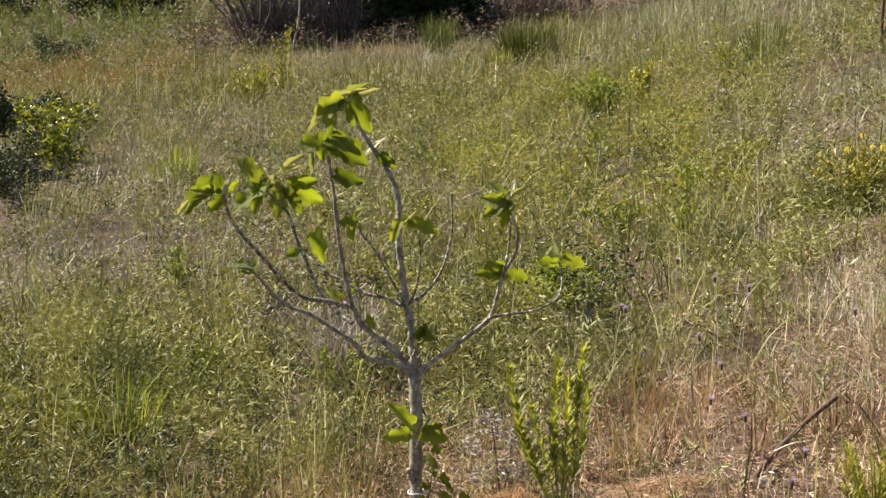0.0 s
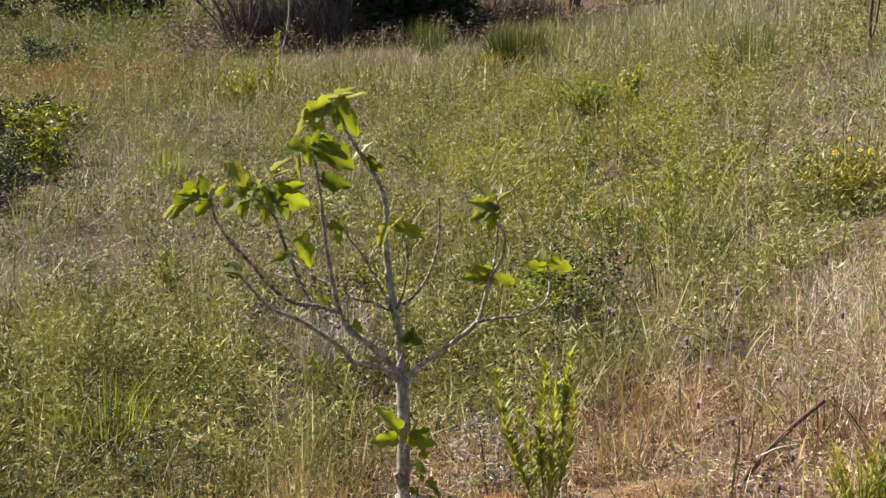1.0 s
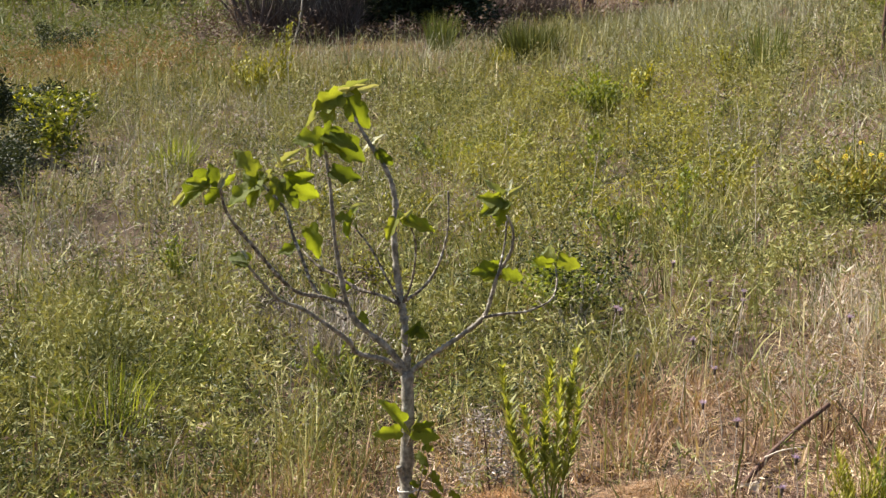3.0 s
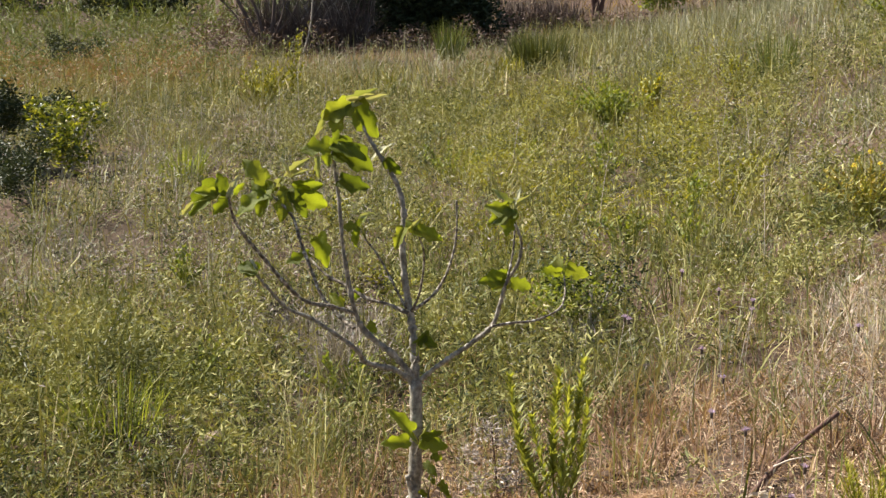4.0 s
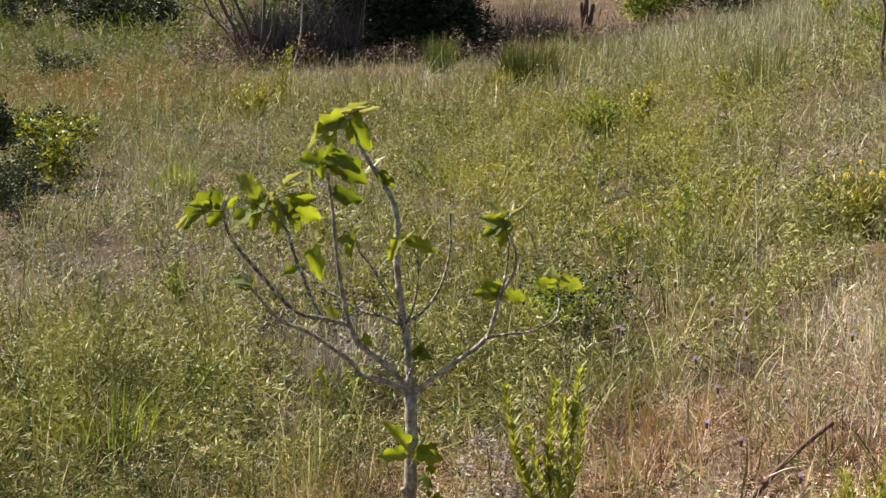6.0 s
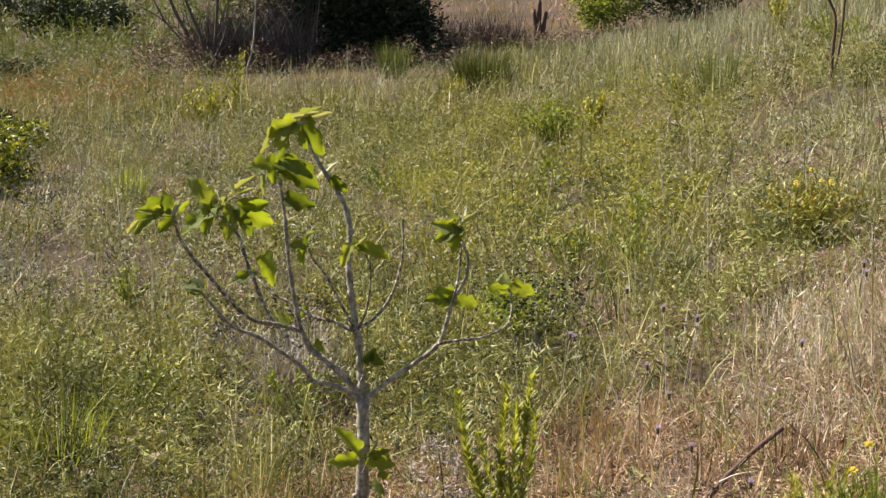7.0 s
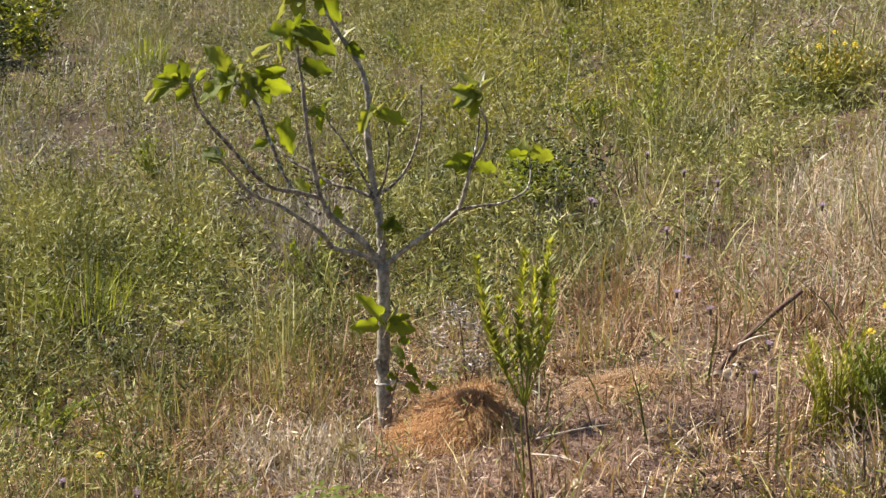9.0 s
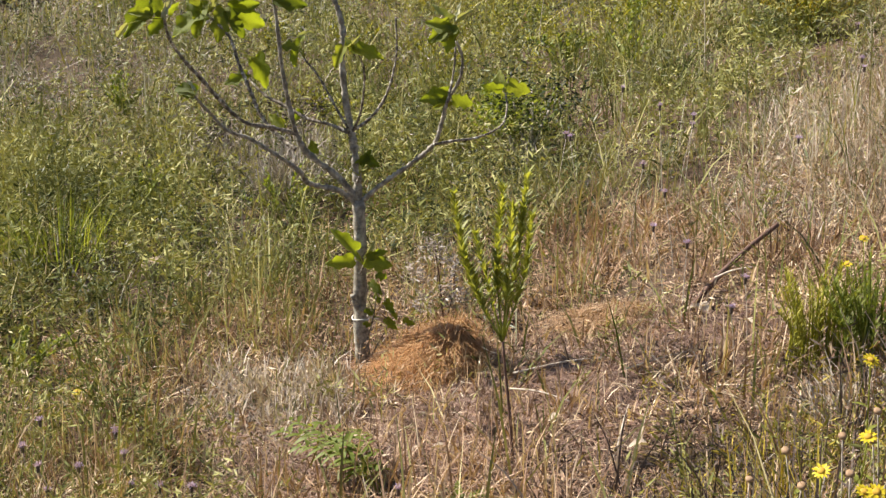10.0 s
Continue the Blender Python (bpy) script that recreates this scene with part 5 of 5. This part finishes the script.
for x, y in ((2.06, 7.9), (1.95, 8.0), (2.0, 7.85), (2.1, 8.02), (1.9, 7.9), (2.04, 8.1)):
    daisy(x, y, random.uniform(0.28, 0.38), 0.03, True, "yellow wild daisy in flower on a thin stem")
tussock("grass_tuft", 0.95, 23.9, 0.8, 0.62, 620, 0.017, "tall dark green grass tuft in pale grass", M_TUFT, 0.2)
tussock("grass_tuft", 0.55, 23.7, 0.4, 0.36, 200, 0.014, "low yellow-green grass tuft beside a taller one", M_YHERB, 0.3)
sprigs("sprig_weed", 4.55, 20.3, 0.6, 0.75, 22, 22, 0.07, 0.012, "yellow-green leafy weed on the pale ridge", "weed", M_YHERB, 0.3, 21)
sprigs("sprig_weed", 4.45, 17.3, 0.9, 0.5, 34, 22, 0.06, 0.011, "green leafy weed beside the planted sapling", "weed", M_BUSHLEAF, 0.4, 22)
for k, (x, y) in enumerate(((1.4, 9.79), (1.5, 9.15), (0.75, 10.2), (1.5, 11.2), (1.05, 12.6), (1.75, 9.9), (0.45, 13.0), (-0.35, 9.9), (-1.6, 8.6), (-0.95, 10.6), (1.15, 8.3), (0.2, 9.0), (1.9, 12.0), (-1.3, 12.4), (0.85, 8.9), (-0.45, 8.2))):
    sprigs("sprig_weed", x, y, 0.32 + 0.05 * (k % 4), 0.3 + 0.04 * (k % 3), 15, 20, 0.042, 0.008, "yellow-green leafy weed in the meadow" if k % 2 else "dark green leafy weed in the meadow", "weed", M_YHERB if k % 2 else M_BUSHLEAF, 0.5, 40 + k)
tussock("grass_tuft", -0.5, 29.3, 0.5, 0.75, 220, 0.016, "yellow-green upright grass tuft", M_FARGREEN, 0.22)
tussock("grass_tuft", 2.8, 14.9, 0.35, 0.55, 200, 0.009, "green grass tuft on the pale ridge", M_FARGREEN, 0.2)
tussock("grass_tuft", -1.36, 5.85, 0.34, 0.29, 240, 0.0048, "lush green grass tuft in the meadow", M_BUSHLEAF, 0.4)
tussock("grass_tuft", -2.5, 13.4, 0.35, 0.35, 200, 0.009, "dark green grass tuft in pale grass", M_BUSHLEAF, 0.3)
for x, y, h in ((-2.1, 17.0, 0.75), (-1.85, 16.5, 0.7), (-1.7, 17.5, 0.8), (-1.5, 16.8, 0.7), (1.7, 11.0, 0.55), (1.5, 9.5, 0.5), (1.42, 7.6, 0.5), (0.75, 9.5, 0.5), (2.3, 9.0, 0.5), (-4.0, 17.5, 0.9), (-3.6, 18.0, 0.7), (0.28, 12.3, 0.5)):
    st = thing("dry_stalk", x, y, "tall bleached dry flower stalk in the meadow", "dry stalk", "dry stalks")
    lean = random.uniform(-0.12, 0.12)
    part("stem", tube([(0, 0, -0.02), (lean * 0.4, 0, h * 0.5), (lean, 0.03, h)], 0.0026 + 0.00007 * y, 0.0015, 5, 4), M_TWIG, st)
    k = 24
    part("seed_head", leaflets(np.c_[np.full(k, lean), np.full(k, 0.03), np.full(k, h)] + rng.normal(0, 0.012, (k, 3)) * (1, 1, 3), np.full(k, 0.009), 0.8), M_GREYSTEM, st)["kind"] = "stuff"

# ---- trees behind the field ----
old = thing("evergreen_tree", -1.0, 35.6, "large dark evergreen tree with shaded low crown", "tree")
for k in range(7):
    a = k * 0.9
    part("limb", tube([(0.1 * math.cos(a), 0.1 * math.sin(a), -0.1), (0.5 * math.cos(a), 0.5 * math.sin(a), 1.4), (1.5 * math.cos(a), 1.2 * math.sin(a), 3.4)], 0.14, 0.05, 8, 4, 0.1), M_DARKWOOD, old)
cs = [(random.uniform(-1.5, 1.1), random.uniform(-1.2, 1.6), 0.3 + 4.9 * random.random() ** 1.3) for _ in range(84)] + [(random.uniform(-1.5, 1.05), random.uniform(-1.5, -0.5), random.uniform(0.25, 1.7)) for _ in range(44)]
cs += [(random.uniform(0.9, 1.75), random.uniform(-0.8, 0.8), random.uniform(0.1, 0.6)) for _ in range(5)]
# unseen canopy added high on the left to throw shade on the thicket
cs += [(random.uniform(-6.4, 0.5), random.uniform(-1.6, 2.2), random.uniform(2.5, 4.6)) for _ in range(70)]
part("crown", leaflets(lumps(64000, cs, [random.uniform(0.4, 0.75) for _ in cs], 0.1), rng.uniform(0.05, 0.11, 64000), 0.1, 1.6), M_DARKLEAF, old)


def bare_tree(x, y, limbs, r, label, mat=M_BRUSH):
    t = thing("bare_tree", x, y, label, "tree")
    for pts in limbs:
        part("limb", tube(pts, r, r * 0.45, 7, 4, 0.1), mat, t)
    return t


bare_tree(-4.38, 32.5, [[(0, 0, -0.05), (-0.30, 0, 0.7), (-0.75, 0.1, 1.6), (-1.1, 0.2, 3.2)], [(0.05, 0, -0.05), (-0.12, 0.1, 0.8), (-0.45, 0.1, 1.7), (-0.6, 0, 3.2)],
                       [(0.05, 0, 0), (0.2, 0, 0.8), (0.25, 0.1, 2.2), (0.2, 0, 3.3)]], 0.045, "leaning bare grey tree with forked limbs")
bare_tree(-4.5, 32.4, [[(0, 0, -0.05), (-0.2, 0, 0.5), (-0.7, 0.1, 1.1), (-1.3, 0.2, 1.45)], [(-0.2, 0, 0.5), (-0.35, 0, 1.1), (-0.9, 0, 2.2)], [(-0.7, 0.1, 1.1), (-0.9, 0.1, 1.5), (-1.4, 0.1, 2.4)],
                        [(0.1, 0, 0), (0.5, 0, 0.8), (0.6, 0.1, 1.6)], [(0.3, 0, 0.4), (0.75, 0, 0.9), (1.0, 0, 1.8)]], 0.022, "bare dead sapling with thin crooked twigs")
bare_tree(-3.58, 32.3, [[(0, 0, -0.05), (0.16, 0, 0.55), (0.22, 0.02, 1.1), (0.28, 0, 2.6)]], 0.024, "pale slender leaning bare trunk", M_TWIG)
brush = thing("brushwood_thicket", -3.1, 34.4, "tangled purple-brown dry thicket under the tree", "thicket")
n = 3400
part("twig", blades(rng.uniform(-1.7, 0.8, n), rng.uniform(-1.4, 0.8, n), rng.uniform(-0.05, 0.5, n), rng.uniform(0.3, 1.3, n), rng.uniform(0.008, 0.02, n), 1.2, 0.5), M_BRUSH, brush)["kind"] = "stuff"
n = 110
part("cane", blades(rng.uniform(-1.5, 1.0, n), rng.uniform(-1.0, 0.8, n), np.full(n, -0.05), rng.uniform(0.8, 2.4, n), rng.uniform(0.012, 0.022, n), 0.7, 0.8), M_TWIG, brush)["kind"] = "stuff"
n = 9000
bx_ = rng.uniform(-2.8, 4.2, n)
part("dead_foliage", leaflets(np.c_[bx_, rng.uniform(-2.9, 0.2, n), rng.uniform(0, 1, n) ** 1.7 * (0.15 + 0.8 * wave(bx_, 0 * bx_, 1.1, 88))], rng.uniform(0.022, 0.05, n)), M_DEADLEAF, brush, "reddish-brown dead leaves")["kind"] = "stuff"
n = 12000
part("dead_canopy", leaflets(np.c_[rng.normal(0.05, 0.55, n), rng.uniform(0.4, 2.0, n), rng.uniform(0, 1, n) ** 1.3 * 2.8], rng.uniform(0.03, 0.065, n)), M_BRUSH, brush)["kind"] = "stuff"
cs = [(random.uniform(-1.3, -0.1), random.uniform(-0.3, 0.6), random.uniform(1.45, 2.6)) for _ in range(9)]
part("climber", leaflets(lumps(1400, cs, [0.32] * 9, 0.3), rng.uniform(0.04, 0.08, 1400), 0.2), M_WEED, brush, "yellow-green climbing leaves")

# dead brush whose dark leaves also stand for the evergreen's shadow
strip = thing("dead_brush", 2.2, 38.6, "low dead brush, its dark strip also painting the tree's shadow", "brush")
n = 4500
part("dead_foliage", leaflets(np.c_[rng.uniform(-1.7, 2.2, n), rng.normal(-0.1, 0.4, n), rng.uniform(0, 1, n) ** 1.8 * 0.42], rng.uniform(0.025, 0.05, n)), M_DEADLEAF, strip)["kind"] = "stuff"
n = 1500
part("twig", blades(rng.uniform(-1.7, 0.2, n), rng.uniform(-0.6, 0.8, n), np.full(n, -0.05), rng.uniform(0.3, 1.0, n), rng.uniform(0.010, 0.02, n), 0.35, 0.4), M_BRUSH, strip)["kind"] = "stuff"
stump = thing("dead_stump", 3.1, 42.0, "grey dead stump with three upright prongs", "stump")
for dx, h in ((-0.12, 0.8), (0.0, 1.1), (0.16, 0.75)):
    part("prong", tube([(dx * 0.4, 0, -0.05), (dx * 0.8, 0, h * 0.5), (dx * 1.2, 0, h)], 0.08, 0.05, 7, 3, 0.15), M_DARKWOOD, stump)

sap = thing("sapling", 3.59, 13.8, "young planted tree with thin dark twin trunk", "tree")
part("trunk", tube([(0.0, 0, -0.05), (-0.01, 0, 0.3), (0.0, 0, 0.62), (-0.09, 0, 0.85), (-0.15, 0, 1.4)], 0.017, 0.010, 8, 4, 0.1), M_DARKWOOD, sap)
part("trunk", tube([(0.05, 0.3, -0.05), (0.12, 0.3, 0.3), (0.15, 0.3, 0.7), (0.13, 0.2, 1.5)], 0.014, 0.009, 8, 4, 0.1), M_DARKWOOD, sap)
part("crown", leaflets(lumps(500, [(-0.1, 0, 1.5), (0.1, 0.2, 1.6), (-0.3, 0.1, 1.35)], [0.25, 0.25, 0.2], 0.2), rng.uniform(0.03, 0.06, 500), 0.1), M_BUSHLEAF, sap)

for k, (x, y, w, h) in enumerate(((5.0, 44.5, 2.0, 1.5), (7.2, 47, 2.6, 1.7), (9.6, 48, 3.0, 1.9), (12.5, 49, 3.2, 2.1), (-11.5, 53, 5, 1.25), (-17, 58, 7, 2), (-24, 62, 9, 2.4))):
    bush("field_bush", x, y, w, h, 3200 if k < 4 else 8000, 0.10 if k < 4 else 0.12, "dense green bush at the far field's edge", M_BUSHLEAF if k in (0, 6) else M_DARKLEAF, M_BRUSH, 0.05, None, 4, 30 + k)
r = random.Random(5)
for k in range(26):
    x, y = r.uniform(-70, 70), r.uniform(95, 150)
    bush("hill_tree", x, y, r.uniform(6, 10), r.uniform(6, 9), 1500, 0.5, "far rounded tree on the hillside", M_DARKLEAF, M_BRUSH, 0.1, None, 3, 60 + k)
